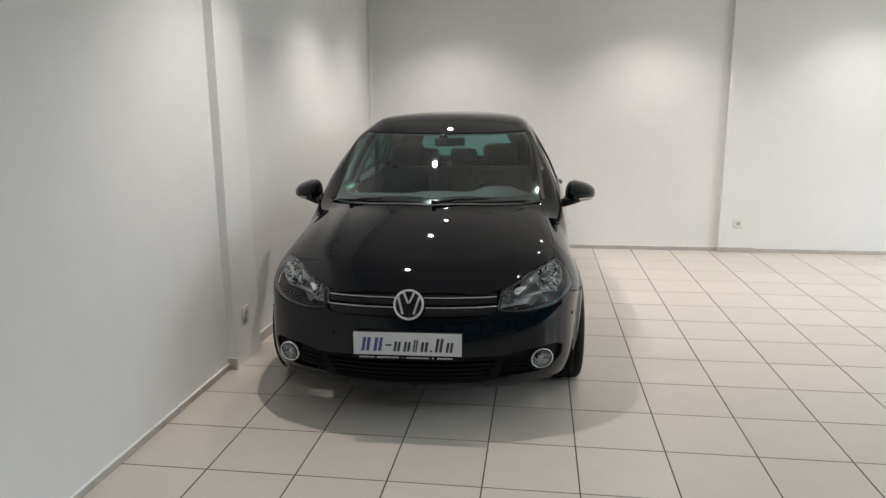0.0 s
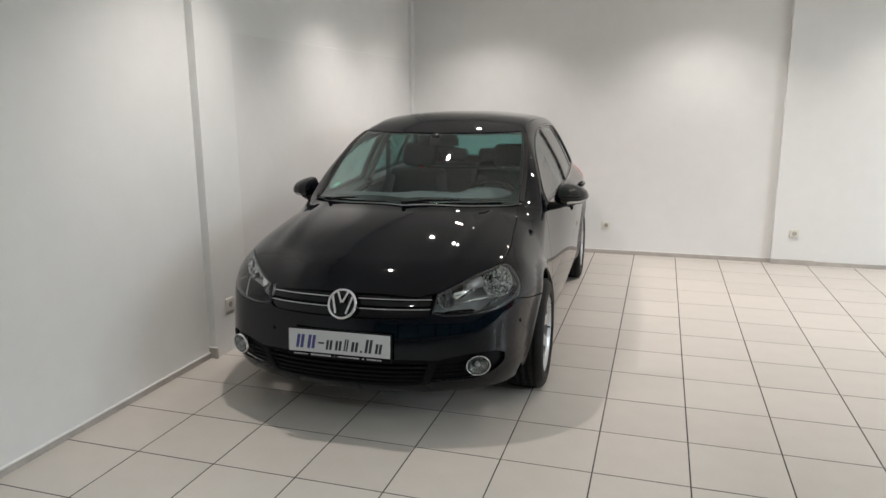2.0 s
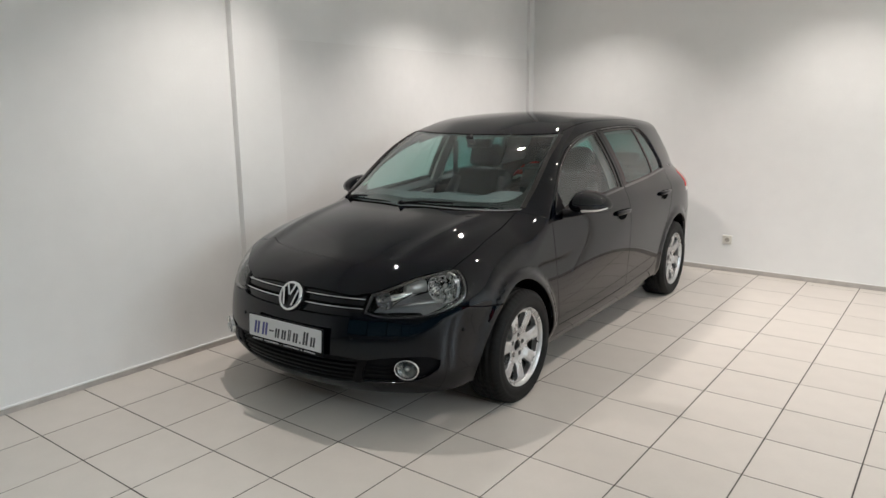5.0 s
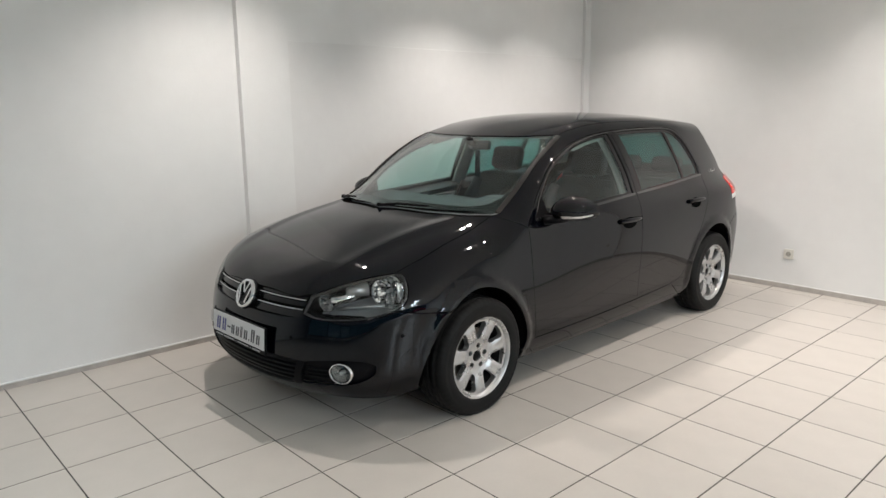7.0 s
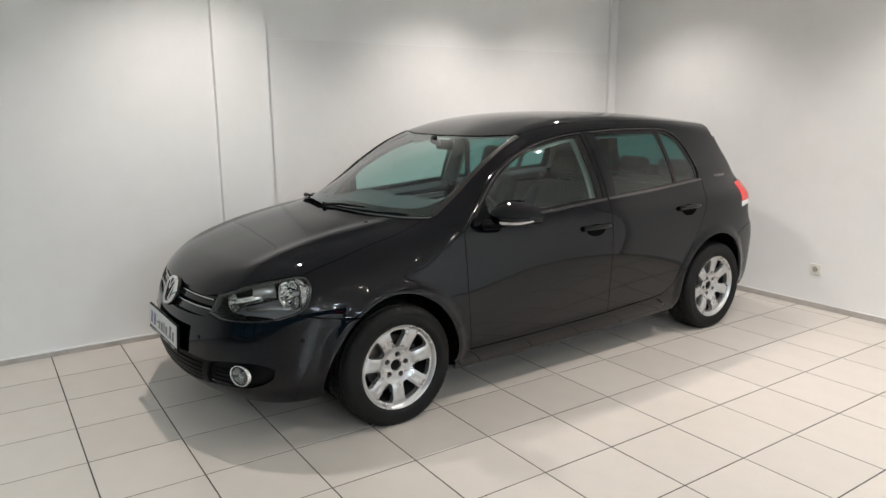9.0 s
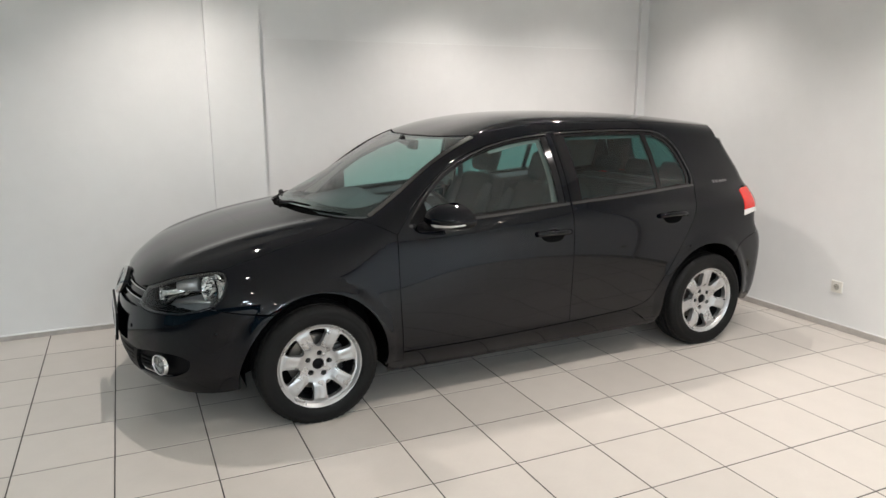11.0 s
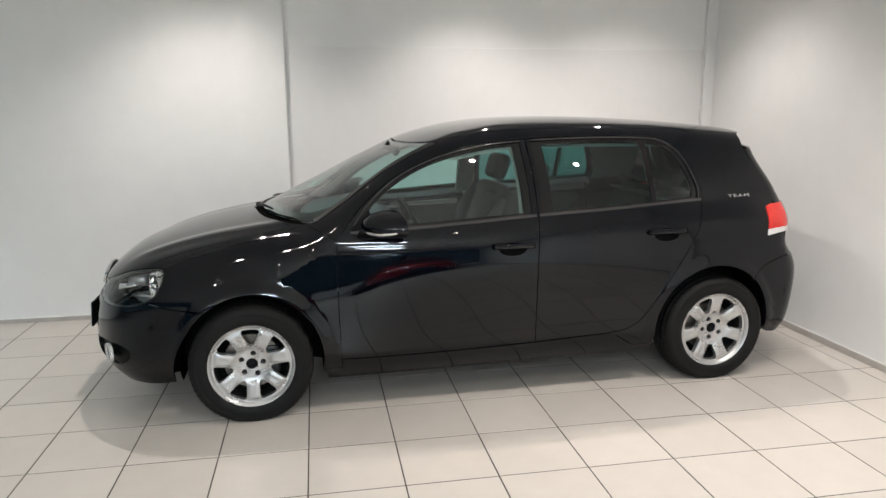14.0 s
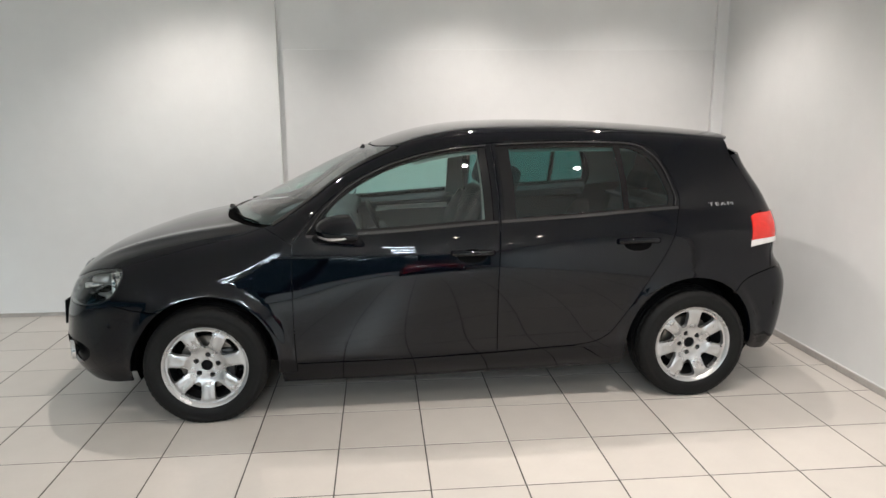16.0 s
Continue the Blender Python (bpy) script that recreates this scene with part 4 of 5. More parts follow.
# dealer's plate with bars where the print stands
plate = part("plate_holder", block(-0.264, 0.264, -0.012, 0.0, -0.076, 0.062, 0.003, 1), M_BLACK, car, "white dealer plate in a black holder")
plate.matrix_basis = Matrix.Translation((-0.006, -0.882, 0.452)) @ Matrix.Rotation(radians(-4), 4, "X")
part("plate_face", block(-0.257, 0.257, -0.0155, -0.0122, -0.052, 0.057, 0.002, 1), M_PLATE, plate, "white reflective plate")


def stroke(mat, x, z0, z1, w, lean=0.16):
    bm = bmesh.new()
    v = [bm.verts.new((x + a * w / 2 + lean * z, y, z)) for y in (-0.0158, -0.0150) for a, z in ((-1, z0), (1, z0), (1, z1), (-1, z1))]
    bm.faces.new(v[:4])
    for k in range(4):
        bm.faces.new((v[k], v[4 + k], v[4 + (k + 1) % 4], v[(k + 1) % 4]))
    part("printed_bar", bm, mat, plate, "blue printed bar" if mat is M_BLUE else "dark printed bar")


def glyph(mat, x, w, h, low=-0.034):
    """Two plain upright bars, as tall and wide as a character of the print."""
    stroke(mat, x - w * 0.24, low, low + h, w * 0.34)
    stroke(mat, x + w * 0.24, low, low + h, w * 0.34)


glyph(M_BLUE, -0.196, 0.046, 0.066)
glyph(M_BLUE, -0.138, 0.046, 0.066)
stroke(M_INK, -0.088, -0.008, 0.000, 0.032)
for x, w, h in ((-0.046, 0.037, 0.048), (0.001, 0.037, 0.048), (0.040, 0.024, 0.058), (0.083, 0.040, 0.048), (0.152, 0.040, 0.066), (0.202, 0.038, 0.048)):
    glyph(M_INK, x, w, h)
stroke(M_INK, 0.118, -0.034, -0.024, 0.010)
small = bmesh.new()
x = -0.232
for w, h in ((0.075, 0.006), (0.105, 0.008), (0.010, 0.002), (0.110, 0.006), (0.012, 0.006), (0.075, 0.007)):
    n = max(1, int(w / 0.011))
    for k in range(n):
        xc = x + (k + 0.5) * w / n
        v = [small.verts.new((xc + a * w / n * 0.36, -0.0126, -0.0645 + b * h / 2)) for a, b in ((-1, -1), (1, -1), (1, 1), (-1, 1))]
        small.faces.new(v)
    x += w + 0.012
part("small_bars", small, M_PLATE, plate, "small white printed bars")


# ---- tail ----
def R(x, z):
    y = float(solve(lambda r: form(np.array([x]), REAR_Y + r, np.array([z])), [0.0], [1.3])[0])
    return (math.atan2(x, y) * THETA, z)


half = outline([R(0.0, 1.29), R(0.20, 1.29), R(0.40, 1.275)], [R(0.40, 1.275), R(0.44, 1.18), R(0.47, 1.06)], [R(0.47, 1.06), R(0.30, 1.045), R(0.0, 1.04)])
rear_glass = mirrored(half, (0, 0.0))
tailgate_glass = sheet("rear_window", car, M_PRIVACY, rear_glass, (), skin_rear, off=-0.004, depth=0.0, gap=-0.004, label="dark tinted rear window")
half = outline([R(0.0, 1.33), R(0.25, 1.33), R(0.45, 1.315), RS(2.848, 1.30)], [RS(2.848, 1.30), RS(2.90, 1.20), RS(2.955, 1.10), RS(2.985, 1.0)], [RS(2.985, 0.998), RS(2.985, 0.702)], [RS(2.985, 0.702), R(0.5, 0.715), R(0.0, 0.715)])
sheet("tailgate", car, M_PAINT, mirrored(half, (0, 0.0)), [rear_glass], skin_rear, off=-0.002, grid=0.03, gap=0.003, label="closed black tailgate")
half = outline([R(0.0, 0.705), R(0.5, 0.705), RS(2.985, 0.696)], [RS(2.985, 0.696), RS(2.85, 0.651), RS(2.765, 0.576)], arc(*ARCH_R, 48, 2, 10, RS), [RS(2.893, 0.255), RS(2.96, 0.232), R(0.6, 0.220), R(0.0, 0.215)])
sheet("rear_bumper", car, M_PAINT, mirrored(half, (0, 0.0)), (), skin_rear, grid=0.03, depth=0.03, label="glossy black rear bumper")
for left in (True, False):
    red = outline([RS(2.903, 0.974), RS(2.945, 0.986), R(0.62, 0.990), R(0.50, 0.98)], [R(0.50, 0.98), R(0.50, 0.870)], [R(0.50, 0.870), R(0.62, 0.868), RS(2.985, 0.866), RS(2.91, 0.862), RS(2.866, 0.858)], [RS(2.866, 0.858), RS(2.879, 0.91), RS(2.903, 0.974)])
    white = outline([RS(2.866, 0.858), RS(2.91, 0.862), RS(2.985, 0.866), R(0.62, 0.868), R(0.50, 0.870)], [R(0.50, 0.870), R(0.50, 0.840)], [R(0.50, 0.840), R(0.62, 0.842), RS(2.985, 0.839), RS(2.91, 0.831), RS(2.859, 0.824)], [RS(2.859, 0.824), RS(2.866, 0.858)])
    lamp = sheet("tail_lamp", car, M_RED, red, (), skin_rear, off=0.004, depth=0.02, gap=0.001, left=left, grid=0.02, label="red and white tail lamp")
    sheet("white_lens", lamp, M_WHITELENS, white, (), skin_rear, off=0.004, depth=0.02, gap=0.001, left=left, grid=0.02, label="pale lower lamp band")
# roof spoiler: a wedge along the rear roof edge
bm = bmesh.new()
rows = []
for k in range(25):
    x = -0.525 + 1.05 * k / 24
    y = 2.925 - 0.42 * (abs(x)) ** 2.0
    z = 1.397 - 0.052 * (abs(x) / 0.58) ** 2.4
    rows.append([bm.verts.new((x, y - 0.14, z + 0.016)), bm.verts.new((x, y - 0.05, z + 0.007)), bm.verts.new((x, y + 0.012, z - 0.004)), bm.verts.new((x, y + 0.020, z - 0.014)), bm.verts.new((x, y + 0.026, z - 0.028)), bm.verts.new((x, y + 0.034, z - 0.046)), bm.verts.new((x, y + 0.045, z - 0.075)), bm.verts.new((x, y - 0.10, z - 0.10))])
for a, b in zip(rows, rows[1:]):
    for i in range(7):
        bm.faces.new((a[i], b[i], b[i + 1], a[i + 1]))
for r in (rows[0], list(reversed(rows[-1]))):
    bm.faces.new(r)
bmesh.ops.recalc_face_normals(bm, faces=bm.faces)
part("roof_spoiler", bm, M_PAINT, car, "black roof spoiler", True)

# ---- lettering on the rear pillar ----
for left in (True, False):
    cu = bpy.data.curves.new("pillar_lettering", "FONT")
    cu.body, cu.size, cu.extrude, cu.space_character = "TEAM", 0.027, 0.0008, 1.25
    cu.offset = 0.0
    cu.align_x = "LEFT"
    s = 1 if left else -1
    y0, z0 = (2.658, 1.033)
    p0 = skin_side(np.array([y0]), np.array([S(y0, z0)[1]]))
    p1 = skin_side(np.array([y0 + 0.13]), np.array([S(y0 + 0.13, z0)[1]]))
    n0 = Vector(gradient(p0)[0])
    p0, p1 = Vector(p0[0]), Vector(p1[0])
    ux = (p1 - p0).normalized()
    uy = n0.cross(ux).normalized()
    uz = ux.cross(uy)
    tmp = bpy.data.objects.new("lettering", cu)
    scene.collection.objects.link(tmp)
    me = bpy.data.meshes.new_from_object(tmp.evaluated_get(bpy.context.evaluated_depsgraph_get()))
    bpy.data.objects.remove(tmp)
    xs = [v.co.x for v in me.vertices]
    stretch = 0.154 / (max(xs) - min(xs))
    base = p0 + uz * 0.0035
    for v in me.vertices:
        q = base + ux * (v.co.x - min(xs)) * stretch + uy * v.co.y + uz * v.co.z
        if not left:
            q = Vector((-q.x, q.y, q.z))
        v.co = q
    if not left:
        lo, hi = y0, y0 + 0.154
        for v in me.vertices:
            v.co.y = lo + hi - v.co.y
    finish("pillar_lettering", me, M_CHROME, car, "small chrome lettering")


# ---- wheels ----
def tyre_mesh():
    prof = [(-0.088, 0.206), (-0.098, 0.214), (-0.106, 0.232), (-0.107, 0.255), (-0.1035, 0.268), (-0.1045, 0.2705), (-0.1015, 0.279), (-0.093, 0.293), (-0.082, 0.3030), (-0.066, 0.3062),
            (-0.064, 0.3062), (-0.062, 0.298), (-0.054, 0.298), (-0.052, 0.3072), (-0.022, 0.3080), (-0.020, 0.300), (-0.012, 0.300), (-0.010, 0.3080)]
    prof = prof + [(-h, r) for h, r in reversed(prof)]
    n = 180
    bm = revolve(prof, n, "x")
    bm.verts.ensure_lookup_table()
    m = len(prof)
    for k in range(n):
        for i in range(m):
            v = bm.verts[k * m + i]
            r = math.hypot(v.co.y, v.co.z)
            if (k % 3 == 0) and r > 0.292 and 0.058 < abs(v.co.x):
                f = (r - 0.003) / r
                v.co.y *= f
                v.co.z *= f
            elif (k % 4 == 1) and 0.0 < abs(v.co.x) < 0.058 and r > 0.304:
                f = (r - 0.004) / r
                v.co.y *= f
                v.co.z *= f
            # the loaded tyre lies flat on the floor and bulges beside it
            if v.co.z < -0.2915:
                v.co.z = -0.2915
            if v.co.z < -0.20 and r < 0.295:
                v.co.x *= 1 + 0.035 * ease(-v.co.z, 0.20, 0.28) * ease(v.co.z + math.sqrt(max(r * r - v.co.y ** 2, 0)), -0.01, 0.01)
    return bm


def rim_face():
    """The cast face: a disc with seven windows between broad flat spokes, dished by radius."""
    outer = [np.array((0.199 * math.cos(2 * math.pi * k / 112), 0.199 * math.sin(2 * math.pi * k / 112))) for k in range(112)]
    holes = []
    step = 2 * math.pi / 7
    # half a window, from its broad outer edge to its blunt inner end: radius, angle
    half_win = [(0.1865, 0.0), (0.1862, 0.12), (0.1850, 0.205), (0.1800, 0.245), (0.168, 0.248), (0.145, 0.225), (0.122, 0.190), (0.104, 0.145), (0.0960, 0.075), (0.0945, 0.0)]
    ring = half_win + [(r, -a) for r, a in reversed(half_win[1:-1])]
    for k in range(7):
        mid = math.pi / 2 + k * step
        pts = [np.array((r * math.cos(mid + a), r * math.sin(mid + a))) for r, a in ring]
        n = len(catmull(pts + [pts[0]], 0.007))
        loop = catmull([pts[-1]] + pts + [pts[0], pts[1]], 0.007)
        skip = len(catmull([pts[-1], pts[0]], 0.007)) - 1
        holes.append(np.array(loop[skip:skip + n - 1]))
    for k in range(5):
        a = math.pi / 2 - 0.15 + k * 2 * math.pi / 5
        holes.append(np.array([(0.056 * math.cos(a) + 0.0140 * math.cos(b), 0.056 * math.sin(a) + 0.0140 * math.sin(b)) for b in np.linspace(0, 2 * math.pi, 15)[:-1]]))
    holes.append(np.array([(0.0295 * math.cos(b), 0.0295 * math.sin(b)) for b in np.linspace(0, 2 * math.pi, 29)[:-1]]))
    v, f = flat_mesh([np.array(outer)] + holes, 0.0085)
    r = np.hypot(v[:, 0], v[:, 1])
    ang = np.arctan2(v[:, 1], v[:, 0])
    ridge = np.cos((ang - math.pi / 2) * 7) * -1       # +1 along the spokes
    h = np.interp(r, [0.0, 0.040, 0.046, 0.072, 0.085, 0.11, 0.155, 0.182, 0.199], [0.052, 0.053, 0.0545, 0.0555, 0.060, 0.068, 0.074, 0.075, 0.078])
    h = h + 0.007 * ease(ridge, -0.2, 0.55) * ease(r, 0.082, 0.105) * (1 - ease(r, 0.172, 0.188)) - 0.003 * ease(ridge, 0.86, 1.0) * ease(r, 0.10, 0.13) * (1 - ease(r, 0.155, 0.175))
    # five small drilled dimples between the bolts
    for k in range(5):
        a = math.pi / 2 - 0.15 + (k + 0.5) * 2 * math.pi / 5
        h = h - 0.004 * np.exp(-(((v[:, 0] - 0.050 * math.cos(a)) ** 2 + (v[:, 1] - 0.050 * math.sin(a)) ** 2) / 0.0055 ** 2))
    top = np.stack([h, v[:, 0], v[:, 1]], 1)
    count = {}
    for a, b, c in f:
        for e in ((a, b), (b, c), (c, a)):
            count[e] = 1
    rim = [e for e in count if (e[1], e[0]) not in count]
    low = top.copy()
    low[:, 0] -= np.interp(r, [0.0, 0.08, 0.18], [0.030, 0.034, 0.030])
    nv = len(top)
    faces = [tuple(t) for t in f] + [(b, a, nv + a) for a, b in rim] + [(b, nv + a, nv + b) for a, b in rim]
    bm = bmesh.new()
    vs = [bm.verts.new(q) for q in np.concatenate([top, low])]
    for t in faces:
        bm.faces.new([vs[i] for i in t])
    loose = [q for q in bm.verts if not q.link_faces]
    bmesh.ops.delete(bm, geom=loose, context="VERTS")
    bmesh.ops.recalc_face_normals(bm, faces=bm.faces)
    sharp = [e for e in bm.edges if len(e.link_faces) == 2 and e.calc_face_angle(0) > 0.9]
    for e in sharp:
        e.smooth = False
    return bm


def wheel(at, turn):
    """Hub carrier with brake disc; tyre, rim, bolts and cap sit on it. Its outer face looks along +x."""
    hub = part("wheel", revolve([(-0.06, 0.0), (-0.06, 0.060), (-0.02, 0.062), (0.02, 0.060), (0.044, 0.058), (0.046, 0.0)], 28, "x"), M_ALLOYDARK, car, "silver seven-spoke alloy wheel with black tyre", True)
    hub.matrix_basis = at
    part("tyre", tyre_mesh(), M_RUBBER, hub, "black rubber tyre", True)
    face = part("rim", rim_face(), M_ALLOY, hub, "silver lacquered seven-spoke rim", True)
    face.matrix_basis = Matrix.Rotation(radians(turn), 4, "X")
    part("rim_edge", revolve([(0.068, 0.194), (0.0795, 0.1965), (0.085, 0.2025), (0.094, 0.209), (0.096, 0.2130), (0.092, 0.2160), (0.080, 0.2160)], 72, "x"), M_ALLOY, hub, "", True)
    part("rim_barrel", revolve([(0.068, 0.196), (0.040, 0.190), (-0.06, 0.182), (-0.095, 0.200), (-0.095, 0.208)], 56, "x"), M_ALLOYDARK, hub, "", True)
    part("brake_disc", revolve([(0.004, 0.06), (0.006, 0.140), (-0.016, 0.140), (-0.016, 0.06)], 48, "x"), M_DISC, hub, "worn steel brake disc")
    part("brake_caliper", block(-0.035, 0.024, 0.06, 0.135, -0.075, 0.075, 0.012), M_ALLOYDARK, hub)
    part("back_plate", revolve([(-0.05, 0.0), (-0.045, 0.195)], 40, "x"), M_DARKHOLE, hub)
    part("hub_cap", revolve([(0.048, 0.0), (0.047, 0.020), (0.044, 0.0285), (0.034, 0.0295)], 28, "x"), M_BLACK, hub, "dark round hub opening", True)
    for k in range(5):
        a = math.pi / 2 - 0.15 + k * 2 * math.pi / 5 + radians(turn)
        part("bolt", revolve([(0.036, 0.0), (0.036, 0.007), (0.034, 0.0085), (0.026, 0.0085)], 6, "x"), M_ALLOYDARK, hub).location = (0, 0.056 * math.cos(a), 0.056 * math.sin(a))
    part("valve", tube([(0.078, 0.172, -0.02), (0.094, 0.167, -0.02)], 0.004, 8), M_BLACK, hub)
    return hub


for y, turn in ((-0.018, 0.0), (2.552, 176.0)):
    for s in (1, -1):
        wheel(Matrix.Translation((s * 0.772, y, 0.2925)) @ (Matrix.Identity(4) if s > 0 else Matrix.Rotation(math.pi, 4, "Z")), turn)

# wheel houses
for cy, cz, r in (ARCH_F, ARCH_R):
    for s in (1, -1):
        bm = bmesh.new()
        rows = []
        for k in range(33):
            a = radians(-14 + 208 * k / 32)
            rr = r + 0.006
            ys, zs = cy + rr * math.cos(a), max(cz + rr * math.sin(a), 0.22)
            xo = min(0.868, skin_side(np.array([ys]), np.array([S(ys, zs)[1]]))[0][0] - 0.022)
            rows.append([bm.verts.new((s * x, cy + rr * q * math.cos(a), cz + rr * q * math.sin(a))) for x, q in ((xo, 1.0), (0.60, 1.0), (0.60, 0.02))])
        for a, b in zip(rows, rows[1:]):
            for i in range(2):
                bm.faces.new((a[i], b[i], b[i + 1], a[i + 1]))
        part("wheel_house", bm, M_DARKHOLE, car, "black wheel arch liner")


# ---- floor pan and cabin ----
def rounded(x0, x1, y0, y1, z0, z1, r, seg=3, m=None):
    bm = block(x0, x1, y0, y1, z0, z1, r, seg)
    if m is not None:
        bmesh.ops.transform(bm, matrix=m, verts=bm.verts)
    return bm


part("floor_pan", rounded(-0.76, 0.76, 0.36, 2.15, 0.175, 0.235, 0.02), M_DARKHOLE, car, "black underbody")
part("rear_floor", rounded(-0.56, 0.56, 2.15, 3.12, 0.24, 0.52, 0.05), M_DARKHOLE, car)
part("engine_tray", rounded(-0.45, 0.45, -0.66, 0.36, 0.205, 0.56, 0.05), M_DARKHOLE, car)
# unseen block, added to stop light leaking through the hollow nose
part("nose_light_block", rounded(-0.58, 0.58, -0.62, -0.40, 0.225, 0.56, 0.03), M_DARKHOLE, car)
for s in (1, -1):
    # block added between bumper corner and wheel house, to keep light out of the shadow
    part("corner_light_block", rounded(min(s * 0.56, s * 0.72), max(s * 0.56, s * 0.72), -0.53, -0.375, 0.235, 0.54, 0.02), M_DARKHOLE, car, "dark block that stops light behind the bumper corner")
part("bulkhead", rounded(-0.64, 0.64, 0.20, 0.30, 0.30, 0.90, 0.02), M_DARKHOLE, car)
part("load_cover", rounded(-0.60, 0.60, 2.55, 2.98, 0.955, 0.975, 0.006), M_DASH, car, "dark parcel shelf")

for left in (True, False):
    s = 1 if left else -1
    lo = outline([S(0.46, 0.30), S(1.0, 0.31), S(1.46, 0.32)], [S(1.46, 0.32), S(1.47, 0.95)], [S(1.47, 0.95), S(1.0, 0.945), S(0.47, 0.915)], [S(0.47, 0.915), S(0.46, 0.30)])
    card = sheet("door_card", car, M_DASH, lo, (), skin_side, off=-0.075, depth=-0.0, gap=0.0, grid=0.06, left=left, label="charcoal inner door panel")
    sheet("card_top", card, M_DASH, outline([S(0.50, 0.928), S(0.95, 0.950), S(1.455, 0.983)], [S(1.455, 0.983), S(1.455, 0.955)], [S(1.455, 0.955), S(0.95, 0.920), S(0.50, 0.90)], [S(0.50, 0.90), S(0.50, 0.928)]), (), skin_side, off=-0.022, depth=0.07, gap=0.0, left=left)
    sheet("silver_strip", card, M_SILVERTRIM, outline([S(0.90, 0.915), S(1.15, 0.925), S(1.41, 0.935)], [S(1.41, 0.935), S(1.41, 0.890)], [S(1.41, 0.890), S(1.15, 0.882), S(0.90, 0.875)], [S(0.90, 0.875), S(0.90, 0.915)]), (), skin_side, off=-0.100, depth=0.01, gap=0.0, left=left, label="satin silver trim strip")
    part("inner_handle", tube([(s * 0.735, 0.86, 0.845), (s * 0.715, 0.92, 0.850), (s * 0.725, 0.98, 0.855)], 0.010, 8), M_SILVERTRIM, card, "", True)
    back = outline([S(1.50, 0.32), S(2.0, 0.36), S(2.10, 0.42)], [S(2.10, 0.42), S(2.42, 0.95)], [S(2.42, 0.95), S(1.95, 0.96), S(1.50, 0.955)], [S(1.50, 0.955), S(1.50, 0.32)])
    card = sheet("rear_door_card", car, M_DASH, back, (), skin_side, off=-0.075, depth=0.0, gap=0.0, grid=0.06, left=left, label="charcoal inner rear door panel")
    sheet("card_top", card, M_DASH, outline([S(1.515, 0.988), S(1.95, 1.006), S(2.445, 1.033)], [S(2.445, 1.033), S(2.43, 0.99)], [S(2.43, 0.99), S(1.95, 0.965), S(1.515, 0.95)], [S(1.515, 0.95), S(1.515, 0.988)]), (), skin_side, off=-0.022, depth=0.07, gap=0.0, left=left)
    sheet("pillar_trim", car, M_TRIM, outline([S(1.405, 0.96), S(1.535, 0.96)], [S(1.535, 0.96), S(1.535, 1.18), S(1.52, 1.36)], [S(1.52, 1.36), S(1.40, 1.36)], [S(1.40, 1.36), S(1.41, 1.18), S(1.405, 0.96)]), (), skin_side, off=-0.045, depth=0.02, gap=0.0, left=left, label="light grey inner pillar trim")
    sheet("screen_pillar_trim", car, M_TRIM, outline(list(reversed(screen_side)), [T(0.668, 0.335), S(0.44, 0.93)], [S(0.44, 0.93), S(0.556, 1.055), S(0.728, 1.193), S(0.905, 1.280), S(1.06, 1.328)], [S(1.06, 1.328), T(0.580, 0.980)]), (), skin_side, off=-0.030, depth=0.0, gap=-0.006, left=left, label="grey windscreen pillar trim")
    sheet("rear_pillar_trim", car, M_TRIM, outline([S(2.46, 1.02), S(2.80, 1.05)], [S(2.80, 1.05), S(2.78, 1.30)], [S(2.78, 1.30), S(2.30, 1.36)], [S(2.30, 1.36), S(2.42, 1.24), S(2.475, 1.10), S(2.46, 1.02)]), (), skin_side, off=-0.035, depth=0.0, gap=0.0, left=left, label="grey rear pillar trim")
    # belt
    part("seat_belt", tube([(s * 0.60, 1.52, 1.27), (s * 0.61, 1.53, 1.0), (s * 0.62, 1.54, 0.55)], 0.020, 6, 0.12), M_SEAT, car, "dark seat belt")
half = outline([T(0.0, 0.88), T(0.3, 0.905), T(0.5, 0.96)], [T(0.5, 0.96), T(0.53, 1.4), T(0.52, 2.0), T(0.50, 2.5), T(0.48, 2.78)], [T(0.48, 2.78), T(0.2, 2.86), T(0.0, 2.87)])
sheet("headliner", car, M_HEADLINER, mirrored(half, (1, CENTRE)), (), skin_side, off=-0.032, depth=0.0, gap=0.0, grid=0.05, label="grey cloth headliner")
for left in (True, False):
    sheet("rail_trim", car, M_HEADLINER, outline([T(0.5, 0.96), T(0.53, 1.4), T(0.52, 2.0), T(0.50, 2.5), T(0.48, 2.78)], [T(0.48, 2.78), S(2.30, 1.345)], [S(2.30, 1.345), S(2.05, 1.352), S(1.50, 1.350), S(1.265, 1.330), S(1.06, 1.290)], [S(1.06, 1.290), T(0.5, 0.96)]), (), skin_side, off=-0.033, depth=0.0, gap=-0.004, left=left, grid=0.05, label="grey inner roof rail")

